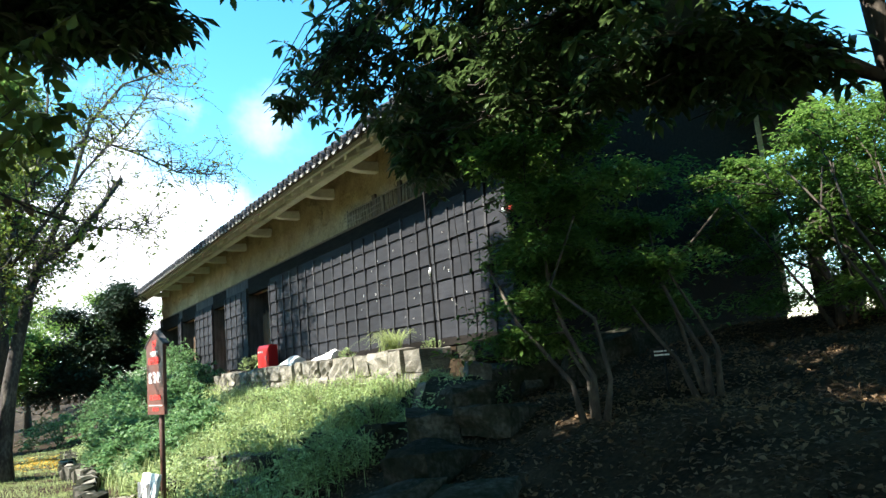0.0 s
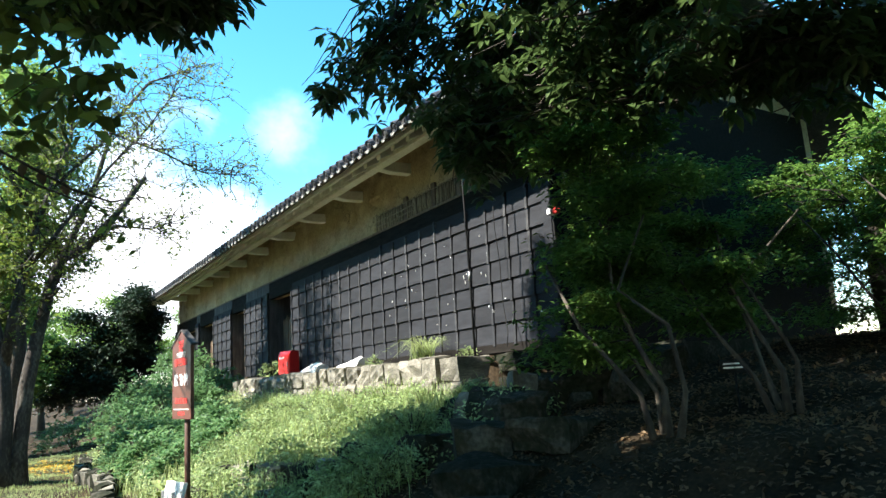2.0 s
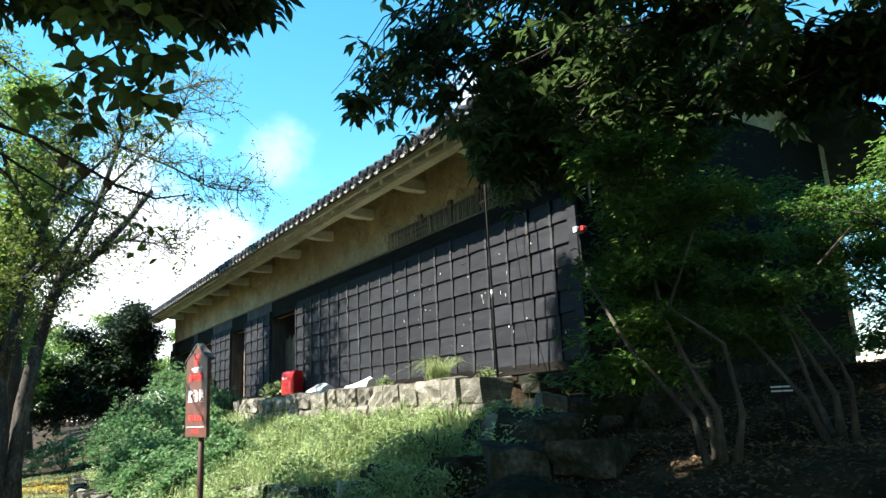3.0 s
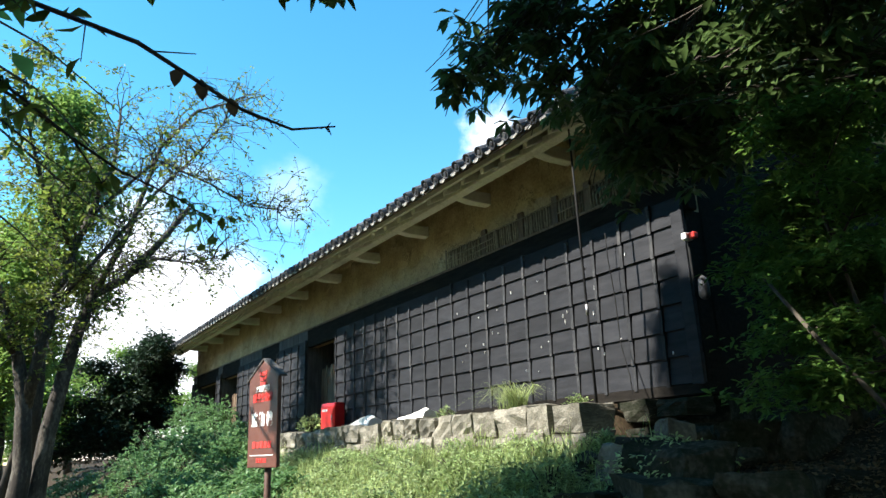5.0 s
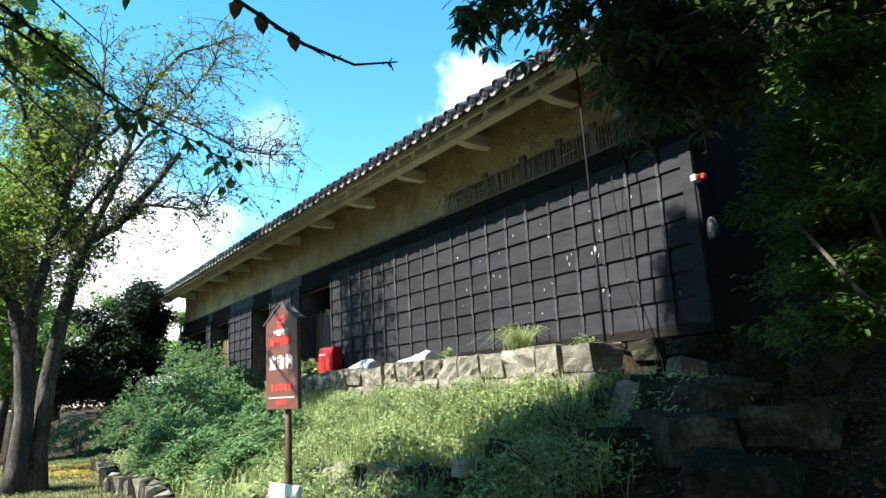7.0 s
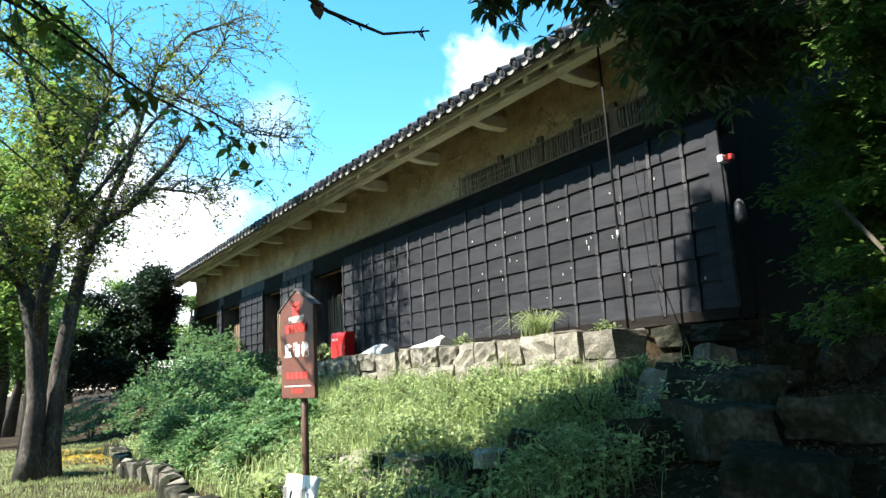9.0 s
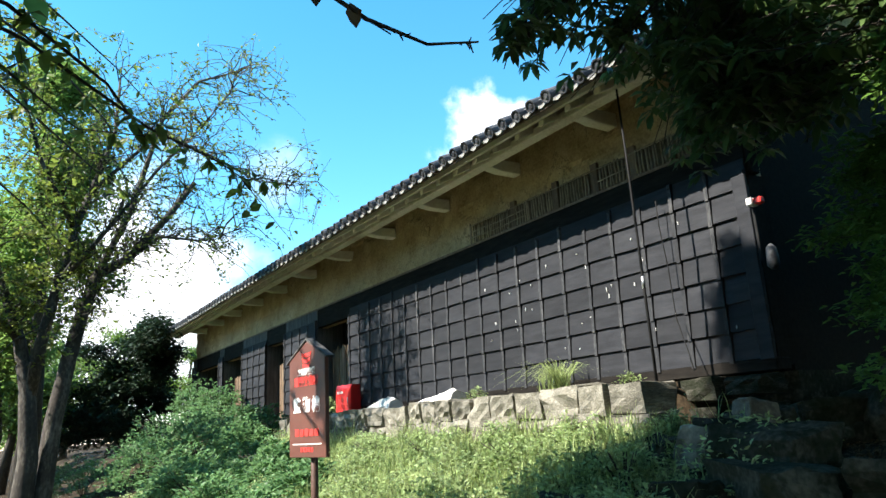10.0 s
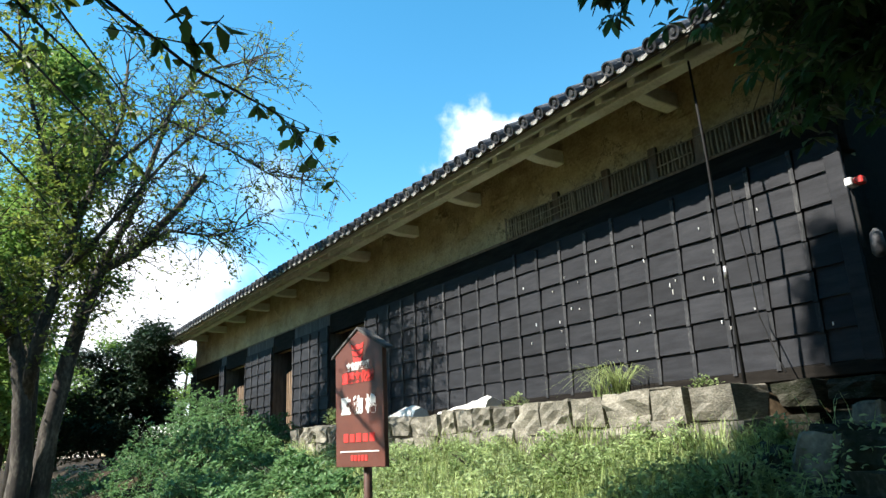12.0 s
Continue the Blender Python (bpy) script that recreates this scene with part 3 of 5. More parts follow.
def sloped_slab(x0, x1, y0, y1, dz0, dz1):
    """A slab that follows the roof's slope."""
    bm = bmesh.new()
    vs = [bm.verts.new((x, y, roof_z(x) + d)) for y in (y0, y1) for x, d in ((x0, dz0), (x0, dz1), (x1, dz1), (x1, dz0))]
    for q in ((0, 1, 2, 3), (7, 6, 5, 4), (0, 4, 5, 1), (1, 5, 6, 2), (2, 6, 7, 3), (3, 7, 4, 0)):
        bm.faces.new([vs[i] for i in q])
    bmesh.ops.recalc_face_normals(bm, faces=bm.faces)
    return bm


RIDGE_X = XP + DEPTH / 2
# Soffit coloured brown to put the shade between the rafters into it.
epart("eave_soffit", sloped_slab(EAVE_X + 0.362, XP + 0.2, EY0, EY1, -0.06, -0.033), M_BROWNWOOD, "eave soffit coloured brown for the shade between the rafters")
bm = sloped_slab(EAVE_X + 0.14, EAVE_X + 0.36, EY0, EY1, -0.115, -0.002)
bmesh.ops.bevel(bm, geom=list(bm.edges), offset=0.012, segments=2, affect="EDGES")
epart("eave_fascia", bm, M_WHITE, "thick white plastered eave edge")
epart("tile_batten", sloped_slab(EAVE_X + 0.06, EAVE_X + 0.138, EY0, EY1, -0.045, -0.002), M_BROWNWOOD, "weathered batten under the eave tiles")
roof = empty("roof")
roof.parent = house
roof["label"] = "grey tiled roof with round cover tiles"


def rpart(name, bm, mat, label=""):
    bm.transform(HB)
    return part(name, bm, mat, roof, label)


rpart("roof_deck", sloped_slab(EAVE_X + 0.04, RIDGE_X, EY0, EY1, 0.002, 0.03), M_TILE)
back = sloped_slab(EAVE_X + 0.04, RIDGE_X, EY0, EY1, 0.002, 0.03)
for v in back.verts:
    v.co.x = 2 * RIDGE_X - v.co.x
bmesh.ops.reverse_faces(back, faces=back.faces)
rpart("roof_deck", back, M_TILE)
PITCH = 0.285
nt = int((EY1 - EY0) / PITCH)
ang = math.atan(SLOPE)
# round eave tile: a disc with a raised rim, and a length of barrel behind it
bm = bmesh.new()
SEG = 14
rings = [(0.082, 0.0), (0.082, -0.02), (0.066, -0.02), (0.062, -0.008), (0.034, -0.006), (0.029, -0.016)]
prev = None
for r, d in [(0.076, 0.42)] + rings:
    ring = [bm.verts.new((d, r * math.cos(2 * math.pi * k / SEG), r * math.sin(2 * math.pi * k / SEG))) for k in range(SEG)]
    if prev:
        for k in range(SEG):
            bm.faces.new((prev[k], prev[(k + 1) % SEG], ring[(k + 1) % SEG], ring[k]))
    prev = ring
bm.faces.new(prev)
bmesh.ops.recalc_face_normals(bm, faces=bm.faces)
disc_me = bpy.data.meshes.new("round_eave_tile")
bm.to_mesh(disc_me)
bm.free()
disc_me.materials.append(M_TILE)
# pan tile: a drooping lip between two round tiles
bm = bmesh.new()
cols = []
for k in range(7):
    y = (k / 6 - 0.5) * (PITCH - 0.1)
    sag = -0.03 * (1 - (2 * k / 6 - 1) ** 2)
    cols.append([bm.verts.new(c) for c in ((0.4, y, 0.03 + sag), (0.0, y, 0.03 + sag), (-0.005, y, 0.005 + sag * 1.3), (0.02, y, 0.005 + sag * 1.3), (0.03, y, 0.0 + sag))])
for a, b in zip(cols, cols[1:]):
    for k in range(4):
        bm.faces.new((a[k], a[k + 1], b[k + 1], b[k]))
bmesh.ops.recalc_face_normals(bm, faces=bm.faces)
pan_me = bpy.data.meshes.new("pan_eave_tile")
bm.to_mesh(pan_me)
bm.free()
pan_me.materials.append(M_JOINT)
bm = bmesh.new()
bmesh.ops.create_cone(bm, segments=9, radius1=0.086, radius2=0.086, depth=0.07, cap_ends=True, matrix=Matrix.Rotation(radians(90), 4, "Y"))
joint_me = bpy.data.meshes.new("mortar_joint")
bm.to_mesh(joint_me)
bm.free()
joint_me.materials.append(M_JOINT)
for k in range(nt + 1):
    y = EY0 + k * PITCH
    j = rng.uniform(-0.012, 0.012)
    up = Matrix.Translation((EAVE_X - XP, y - Y0, EAVE_Z + 0.085 + j - ZB)) @ Matrix.Rotation(-ang, 4, "Y")
    share("round_eave_tile", disc_me, up @ Matrix.Rotation(rng.uniform(0, 6), 4, "X"), roof)
    share("mortar_joint", joint_me, up @ Matrix.Translation((0.34, 0, 0)), roof)
    share("mortar_joint", joint_me, up @ Matrix.Translation((0.12, 0, 0)) @ Matrix.Diagonal((1.2, 0.93, 0.93, 1)), roof)
    if k < nt:
        share("pan_eave_tile", pan_me, Matrix.Translation((EAVE_X + 0.03 - XP, y + PITCH / 2 - Y0, EAVE_Z + 0.03 + j - ZB)) @ Matrix.Rotation(-ang, 4, "Y"), roof)
rows = Tubes()
for k in range(nt + 1):
    y = EY0 + k * PITCH
    for side in (1, -1):
        a = (RIDGE_X - side * (RIDGE_X - EAVE_X - 0.36), y, roof_z(EAVE_X + 0.36) + 0.085)
        b = (RIDGE_X, y, roof_z(RIDGE_X) + 0.085)
        rows.add([HB @ Vector(a), HB @ Vector(b)], [0.07, 0.07], 8)
ob = rows.put("cover_tile", M_TILE, roof)
ob["kind"] = "stuff"
rpart("ridge", box(RIDGE_X - 0.18, EY0, roof_z(RIDGE_X), RIDGE_X + 0.18, EY1, roof_z(RIDGE_X) + 0.4, 0.05), M_TILE, "stacked tile ridge")
for y in (Y0 + 0.02, Y1 - 0.1):
    bm = bmesh.new()
    vs = [bm.verts.new((x, yy, z)) for yy in (y, y + 0.08) for x, z in ((XP, 6.25), (XP + DEPTH, 6.25), (RIDGE_X, roof_z(RIDGE_X) - 0.1))]
    bm.faces.new(vs[:3][::-1])
    bm.faces.new(vs[3:])
    for k in range(3):
        bm.faces.new((vs[k], vs[(k + 1) % 3], vs[3 + (k + 1) % 3], vs[3 + k]))
    bmesh.ops.recalc_face_normals(bm, faces=bm.faces)
    rpart("gable", bm, M_PLASTER, "plastered gable end")


# ---- stone footing wall ----
footing = empty("stone_footing", (4.3, 9.6, 1.4))
tagged(footing, "rough stone block footing wall under the storehouse", "stone wall", kind="structure")
srng = random.Random(7)
STONES = [rock_mesh("stone", 0.42, 1.0, 1.0, s, M_STONE, 0.2, 2) for s in range(8)]
SHADED = [rock_mesh("stone", 0.42, 1.0, 1.0, s, M_MOSSY_SHADE, 0.3, 2) for s in range(4)]


def course(y0, y1, z0, hmin, hmax, wmin, wmax, x, kinds=STONES):
    """A course of blocks of uneven width and height whose tops lie near one level."""
    y = y0
    while y < y1:
        w, h = srng.uniform(wmin, wmax), srng.uniform(hmin, hmax)
        m = Matrix.Translation((x + srng.uniform(-0.025, 0.025), y + w / 2 - 9.6, z0 - h / 2 - 1.4 + srng.uniform(-0.035, 0.02))) @ pose(0, 0, 0, srng.uniform(-2.5, 2.5), srng.uniform(-3, 3), srng.uniform(-3, 3)) @ Matrix.Diagonal((1.25, w * 1.04, h * 1.06, 1))
        share("stone", kinds[srng.randrange(len(kinds))], m, footing)
        y += w


course(10.2, 13.2, 2.34, 0.3, 0.38, 0.42, 0.7, 0.03)
course(13.2, 20.2, 2.33, 0.26, 0.34, 0.34, 0.62, 0.03)
course(10.15, 20.2, 2.02, 0.28, 0.36, 0.36, 0.72, -0.02)
course(10.1, 20.0, 1.7, 0.28, 0.36, 0.36, 0.7, -0.1)
# the return of the footing, set back under the wall's near end, in shade-darkened stone
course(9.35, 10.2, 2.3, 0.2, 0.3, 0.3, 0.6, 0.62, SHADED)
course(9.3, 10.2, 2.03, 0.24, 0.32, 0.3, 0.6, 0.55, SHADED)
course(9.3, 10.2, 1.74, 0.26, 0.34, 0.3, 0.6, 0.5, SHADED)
# loose boulders on the bank below the footing
def boulder(x, y, sx, sy, sz, seed, mat=None, turn=0, sink=0.3, tilt=0, label="rough grey boulder lying on the bank"):
    me = rock_mesh("boulder", sx, sy, sz, seed, mat or M_MOSSY_SHADE, 0.45, 2)
    ob = new("boulder", me)
    ob.matrix_basis = pose(x, y, gz(x, y) + sz * (0.5 - sink), tilt, tilt * 0.5, turn)
    return tagged(ob, label, "boulder", "boulders on the bank")


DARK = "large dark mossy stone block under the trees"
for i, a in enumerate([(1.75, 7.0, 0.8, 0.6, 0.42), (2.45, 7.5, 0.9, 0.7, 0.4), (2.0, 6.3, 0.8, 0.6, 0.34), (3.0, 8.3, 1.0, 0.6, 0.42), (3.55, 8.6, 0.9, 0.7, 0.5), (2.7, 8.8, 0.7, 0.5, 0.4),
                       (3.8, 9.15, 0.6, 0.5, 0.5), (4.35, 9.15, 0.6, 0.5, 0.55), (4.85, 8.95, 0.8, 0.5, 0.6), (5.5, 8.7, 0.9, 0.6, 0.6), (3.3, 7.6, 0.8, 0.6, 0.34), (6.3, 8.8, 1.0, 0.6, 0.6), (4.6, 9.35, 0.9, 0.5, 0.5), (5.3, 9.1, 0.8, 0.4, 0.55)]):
    boulder(*a, 30 + i, M_MOSSY_SHADE, 20 * i, 0.28, (i * 7) % 13 - 6, DARK)
pile = empty("rubble_pile", (4.4, 9.3, gz(4.4, 9.3)))
tagged(pile, "heap of small broken stones fallen from the footing", "rubble")
BITS = [rock_mesh("rubble_stone", 0.3, 0.24, 0.2, 120 + s, M_STONE if s in (2, 5) else M_MOSSY_SHADE, 0.6, 1) for s in range(6)]
for k in range(90):
    x, y = srng.uniform(3.3, 5.6), srng.uniform(8.75, 9.75)
    top = max([gz(x, y)] + [1.35 + 0.3 * max(0.0, y - 8.9) + 0.1 * (x - 3.3)])
    share("rubble_stone", BITS[srng.randrange(6)], Matrix.Translation(Vector((x, y, top + srng.uniform(-0.08, 0.1))) - pile.location) @ pose(0, 0, 0, srng.uniform(-40, 40), srng.uniform(-40, 40), srng.uniform(0, 360)) @ Matrix.Diagonal((srng.uniform(0.5, 1.4), srng.uniform(0.5, 1.2), srng.uniform(0.6, 1.3), 1)), pile)
boulder(3.55, 9.35, 0.35, 0.3, 0.62, 50, M_STONE, 30, 0.2, 18, "pale tilted stone leaning against the footing")
boulder(4.15, 9.1, 0.3, 0.35, 0.5, 51, M_STONE, 70, 0.0, 8, "pale upright stone among dark blocks")
boulder(2.45, 9.75, 0.6, 0.45, 0.42, 52, M_MOSSY_SHADE, 40, 0.35, 12)
LIT = "sunlit mossy boulder in the grass of the bank"
for i, a in enumerate([(1.25, 10.35, 0.5, 0.36, 0.3), (1.62, 10.1, 0.42, 0.4, 0.32), (1.9, 9.75, 0.36, 0.36, 0.3), (0.95, 10.7, 0.4, 0.3, 0.24), (1.45, 11.0, 0.3, 0.24, 0.2), (0.6, 11.9, 0.4, 0.36, 0.3), (1.2, 12.0, 0.45, 0.34, 0.34), (1.75, 11.3, 0.3, 0.26, 0.22), (1.9, 12.5, 0.45, 0.6, 0.26), (1.95, 11.95, 0.5, 0.55, 0.28), (2.0, 11.4, 0.45, 0.6, 0.24), (1.95, 10.85, 0.5, 0.5, 0.3), (2.1, 10.4, 0.45, 0.55, 0.26), (2.2, 9.95, 0.5, 0.4, 0.3)]):
    boulder(*a, 60 + i, M_STONE if i % 2 else M_MOSSY_SHADE, 33 * i, 0.3, 5, LIT)
# low rubble edge along the foot of the bank
edge = empty("rubble_edging", (1.1, 18.5, gz(1.1, 18.5)))
tagged(edge, "low edging wall of small upright rubble stones", "stone edging")
RUB = [rock_mesh("rubble_stone", 0.28, 0.24, 0.5, 80 + s, M_STONE if s % 2 else M_MOSSY_SHADE, 0.4, 1) for s in range(5)]
y, k = 12.4, 0
while y < 21.5:
    x = 0.45 + 0.045 * (y - 12) + 0.1 * math.sin(y * 1.3)
    share("rubble_stone", RUB[k % 5], Matrix.Translation(Vector((x, y, gz(x, y) + 0.03)) - edge.location) @ pose(0, 0, 0, srng.uniform(-10, 10), srng.uniform(-12, 4), srng.uniform(0, 50)), edge)
    y += srng.uniform(0.2, 0.3)
    k += 1

# ---- pale rubble heaps and small things on the footing ----
for n, (ya, yb, h) in enumerate(((16.72, 17.95, 0.22), (14.72, 15.98, 0.23))):
    rr = random.Random(90 + n)
    bm = bmesh.new()
    cols = 11
    prof = []
    for i in range(cols):
        t = i / (cols - 1)
        hh = h * ((0.35 + 0.65 * (1 - t)) if n else (0.3 + 0.7 * math.sin(math.pi * min(1, t * 0.8 + 0.35)))) * rr.uniform(0.85, 1.1)
        y = ya + (yb - ya) * t
        prof.append([bm.verts.new((4.76 + rr.uniform(-0.03, 0.03), y, 2.31)), bm.verts.new((4.82 + rr.uniform(-0.03, 0.03), y, 2.33 + hh * 0.8)), bm.verts.new((4.93 + rr.uniform(-0.03, 0.03), y, 2.33 + hh)), bm.verts.new((5.07, y, 2.33 + hh * 0.7)), bm.verts.new((5.11, y, 2.31))])
    for a, b in zip(prof, prof[1:]):
        for k in range(5):
            bm.faces.new((a[k], a[(k + 1) % 5], b[(k + 1) % 5], b[k]))
    bm.faces.new(prof[0])
    bm.faces.new(prof[-1][::-1])
    bmesh.ops.recalc_face_normals(bm, faces=bm.faces)
    ob = part("fallen_plaster", bm, M_PALE)
    tagged(ob, "heap of fallen white plaster on the stone footing", "rubble", "plaster heaps")

box_red = empty("extinguisher_box", (4.9, 18.6, 2.33))
box_red.rotation_euler = (0, 0, radians(12))
tagged(box_red, "bright red metal fire extinguisher box on the stone footing", "extinguisher box")
bm = bmesh.new()
sec = [(-0.15, 0.0), (-0.15, 0.50), (-0.10, 0.58), (0.12, 0.58), (0.12, 0.0)]
lo = [bm.verts.new((x, -0.24, z)) for x, z in sec]
hi = [bm.verts.new((x, 0.24, z)) for x, z in sec]
bm.faces.new(lo)
bm.faces.new(hi[::-1])
for k in range(5):
    bm.faces.new((lo[k], hi[k], hi[(k + 1) % 5], lo[(k + 1) % 5]))
bmesh.ops.recalc_face_normals(bm, faces=bm.faces)
bmesh.ops.bevel(bm, geom=list(bm.edges), offset=0.012, segments=2, affect="EDGES")
part("body", bm, M_RED, box_red)
door = part("door", box(-0.162, -0.21, 0.04, -0.151, 0.21, 0.48, 0.004), M_RED, box_red)
part("handle", box(-0.18, -0.19, 0.22, -0.163, -0.16, 0.32, 0.004), M_STEEL, door, "small metal pull")
for k in range(3):
    part("lettering", box(-0.166, 0.12 - 0.07 * k, 0.4, -0.163, 0.17 - 0.07 * k, 0.45), M_WHITEPAINT, door, "white lettering")


# ---- sign ----
def words(name, text, size, x, z, mat, parent, squeeze=1.0, y=-0.054, thick=0.0):
    c = bpy.data.curves.new(name, "FONT")
    c.body, c.size, c.align_x, c.align_y = text, size, "CENTER", "CENTER"
    c.extrude, c.offset = 0.0012, thick
    tmp = bpy.data.objects.new(name, c)
    scene.collection.objects.link(tmp)
    bpy.context.view_layer.update()
    me = bpy.data.meshes.new_from_object(tmp.evaluated_get(bpy.context.evaluated_depsgraph_get()))
    bpy.data.objects.remove(tmp)
    me.materials.clear()
    me.materials.append(mat)
    ob = new(name, me)
    ob.parent = parent
    ob.matrix_basis = pose(x, y, z, 90) @ Matrix.Diagonal((squeeze, 1, 1, 1))
    return ob


SX, SY = 0.97, 11.18
SZ = gz(SX, SY)
sign = empty("sign_post", (SX, SY, SZ))
sign.rotation_euler = (0, 0, radians(-84))
tagged(sign, "brown gabled notice board on a round brown post beside the bank", "sign")
HW, S0, S1, S2 = 0.315, 1.79 - SZ, 2.62 - SZ, 2.765 - SZ
bm = bmesh.new()
poly = [(-HW, S0), (HW, S0), (HW, S1), (0, S2), (-HW, S1)]
fr = [bm.verts.new((x, -0.05, z)) for x, z in poly]
bk = [bm.verts.new((x, -0.012, z)) for x, z in poly]
bm.faces.new(fr)
bm.faces.new(bk[::-1])
for k in range(5):
    bm.faces.new((fr[k], bk[k], bk[(k + 1) % 5], fr[(k + 1) % 5]))
bmesh.ops.recalc_face_normals(bm, faces=bm.faces)
bmesh.ops.bevel(bm, geom=list(bm.edges), offset=0.004, segments=1, affect="EDGES")
panel = part("panel", bm, M_SIGN, sign, "dark brown painted panel")
for s in (-1, 1):
    bm = bmesh.new()
    a, b = (s * (HW + 0.045), S1 - 0.028), (0, S2 + 0.012)
    vs = [bm.verts.new((x, yy, z + dz)) for yy in (-0.058, 0.02) for x, z, dz in ((*a, 0), (*b, 0), (*b, 0.018), (*a, 0.018))]
    for q in ((0, 1, 2, 3), (7, 6, 5, 4), (0, 4, 5, 1), (1, 5, 6, 2), (2, 6, 7, 3), (3, 7, 4, 0)):
        bm.faces.new([vs[i] for i in q])
    bmesh.ops.recalc_face_normals(bm, faces=bm.faces)
    part("roof_strip", bm, M_SIDE, sign, "grey weathered roof strip")
t = Tubes()
t.add([(0, 0.02, -0.25), (0, 0.02, 0.6), (0, 0.02, S2 - 0.3)], [0.033, 0.032, 0.031], 14)
t.put("post", M_POST, sign)
# emblem of three stacked curved bars, narrowing to a point
bm = bmesh.new()
for k in range(3):
    z = S2 - 0.115 - k * 0.048
    w = 0.085 - 0.011 * k
    add = [(-w, 0.024), (-w * 0.4, 0.008), (0, 0.016), (w * 0.4, 0.008), (w, 0.024), (w * 0.85, -0.012), (0, -0.026 - 0.006 * (k == 2)), (-w * 0.85, -0.012)]
    f0 = [bm.verts.new((x, -0.0535, z + dz)) for x, dz in add]
    f1 = [bm.verts.new((x, -0.0495, z + dz)) for x, dz in add]
    bm.faces.new(f0)
    for i in range(8):
        bm.faces.new((f0[i], f1[i], f1[(i + 1) % 8], f0[(i + 1) % 8]))
part("emblem", bm, M_REDPAINT, panel, "red emblem")
words("lettering", "文化財愛護", 0.06, 0, S2 - 0.262, M_WHITEPAINT, panel, 1.0, thick=0.0024)
words("lettering", "重要文化財", 0.085, 0, S2 - 0.345, M_REDPAINT, panel, 1.0, thick=0.003)
for k, sym in enumerate("監物櫓"):
    words("lettering", sym, 0.135, -0.165 + 0.165 * k, S2 - 0.55, M_WHITEPAINT, panel, 1.0, thick=0.0045)
for k in range(5):
    dx = -0.17 + 0.085 * k
    part("lettering", box(dx - 0.03, -0.0535, S2 - 0.80, dx + 0.03, -0.0495, S2 - 0.74 - 0.005 * (k % 2)), M_REDPAINT, panel)
part("line", box(-0.25, -0.0535, S0 + 0.105, 0.25, -0.0495, S0 + 0.113), M_WHITEPAINT, panel, "thin white line")
for k in range(5):
    dx = -0.09 + 0.045 * k
    part("lettering", box(dx - 0.016, -0.0535, S0 + 0.045, dx + 0.016, -0.0495, S0 + 0.083), M_REDPAINT, panel)

# white information board low beside the post
info = empty("information_board", (0.66, 10.72, gz(0.66, 10.72) + 0.1))
info.rotation_euler = (0, 0, radians(-80))
tagged(info, "low tilted white information board beside the sign post", "sign board")
bm = box(-0.23, -0.02, 0.12, 0.23, 0.02, 0.55, 0.006)
bm.transform(Matrix.Rotation(radians(-14), 4, "X"))
face = part("panel", bm, M_WHITEPAINT, info)
for s in (-0.13, 0.13):
    part("leg", box(s - 0.018, 0.02, -0.3, s + 0.018, 0.05, 0.45, 0.003), M_STEEL, info)
for k in range(5):
    bm = box(-0.11 + 0.05 * k, -0.0235, 0.2, -0.1 + 0.05 * k, -0.0205, 0.46 - 0.03 * (k % 2))
    bm.transform(Matrix.Rotation(radians(-14), 4, "X"))
    part("lettering", bm, M_RUBBER, face)

# ---- pole, cable and lamp at the wall's end ----
t = Tubes()
t.add([(4.4, 10.32, 2.2), (4.425, 10.35, 3.3), (4.43, 10.36, 4.5), (4.5, 10.44, 5.69)], [0.017, 0.016, 0.014, 0.012], 10)
ob = t.put("leaning_pole", M_RUBBER)
tagged(ob, "thin black pole leaning from the footing against the eaves", "pole")
t = Tubes()
t.add([(4.425, 10.35, 3.3), (4.426, 10.352, 3.42)], [0.02, 0.02], 10)
cl = t.put("clamp", M_STEEL, ob, "pale metal clamp")
t = Tubes()
t.add([(5.06, 10.55, 4.42), (5.05, 10.54, 4.1), (5.06, 10.5, 3.6), (5.03, 10.46, 3.0), (4.95, 10.3, 2.6), (4.8, 10.15, 2.4)], [0.007] * 6, 6)
tagged(t.put("hanging_cable", M_RUBBER), "thin black cable hanging down the boarded wall", "cable")
lampo = empty("alarm_lamp", (5.15, 9.42, 4.05))
tagged(lampo, "small white and red alarm lamp on the wall corner", "lamp")
part("housing", box(-0.1, -0.07, -0.035, 0.03, 0.0, 0.045, 0.01), M_WHITEPAINT, lampo)
part("lens", box(-0.07, -0.15, -0.03, 0.015, -0.071, 0.04, 0.012), M_REDPAINT, lampo, "red lens")
part("bracket", box(-0.012, -0.03, -0.6, 0.012, 0.0, -0.051, 0.004), M_RUBBER, lampo)
t = Tubes()
t.add([(0.0, -0.13, -0.72), (0.0, -0.13, -0.68), (0.0, -0.13, -0.6), (0.0, -0.13, -0.5), (0.0, -0.13, -0.46)], [0.03, 0.06, 0.06, 0.05, 0.015], 14)
t.put("bell", M_TILE, lampo, "dull metal bell")
plate = empty("tree_label", (4.65, 6.71, gz(4.65, 6.71)))
tagged(plate, "small black name plate on a short stake", "plant label")
t = Tubes()
t.add([(0, 0, -0.1), (0, 0, 0.42)], [0.012, 0.012], 6)
t.put("stake", M_RUBBER, plate)
bm = box(-0.12, -0.008, 0.3, 0.12, 0.008, 0.42, 0.003)
bm.transform(Matrix.Rotation(radians(-50), 4, "Z"))
pl = part("plate", bm, M_RUBBER, plate)
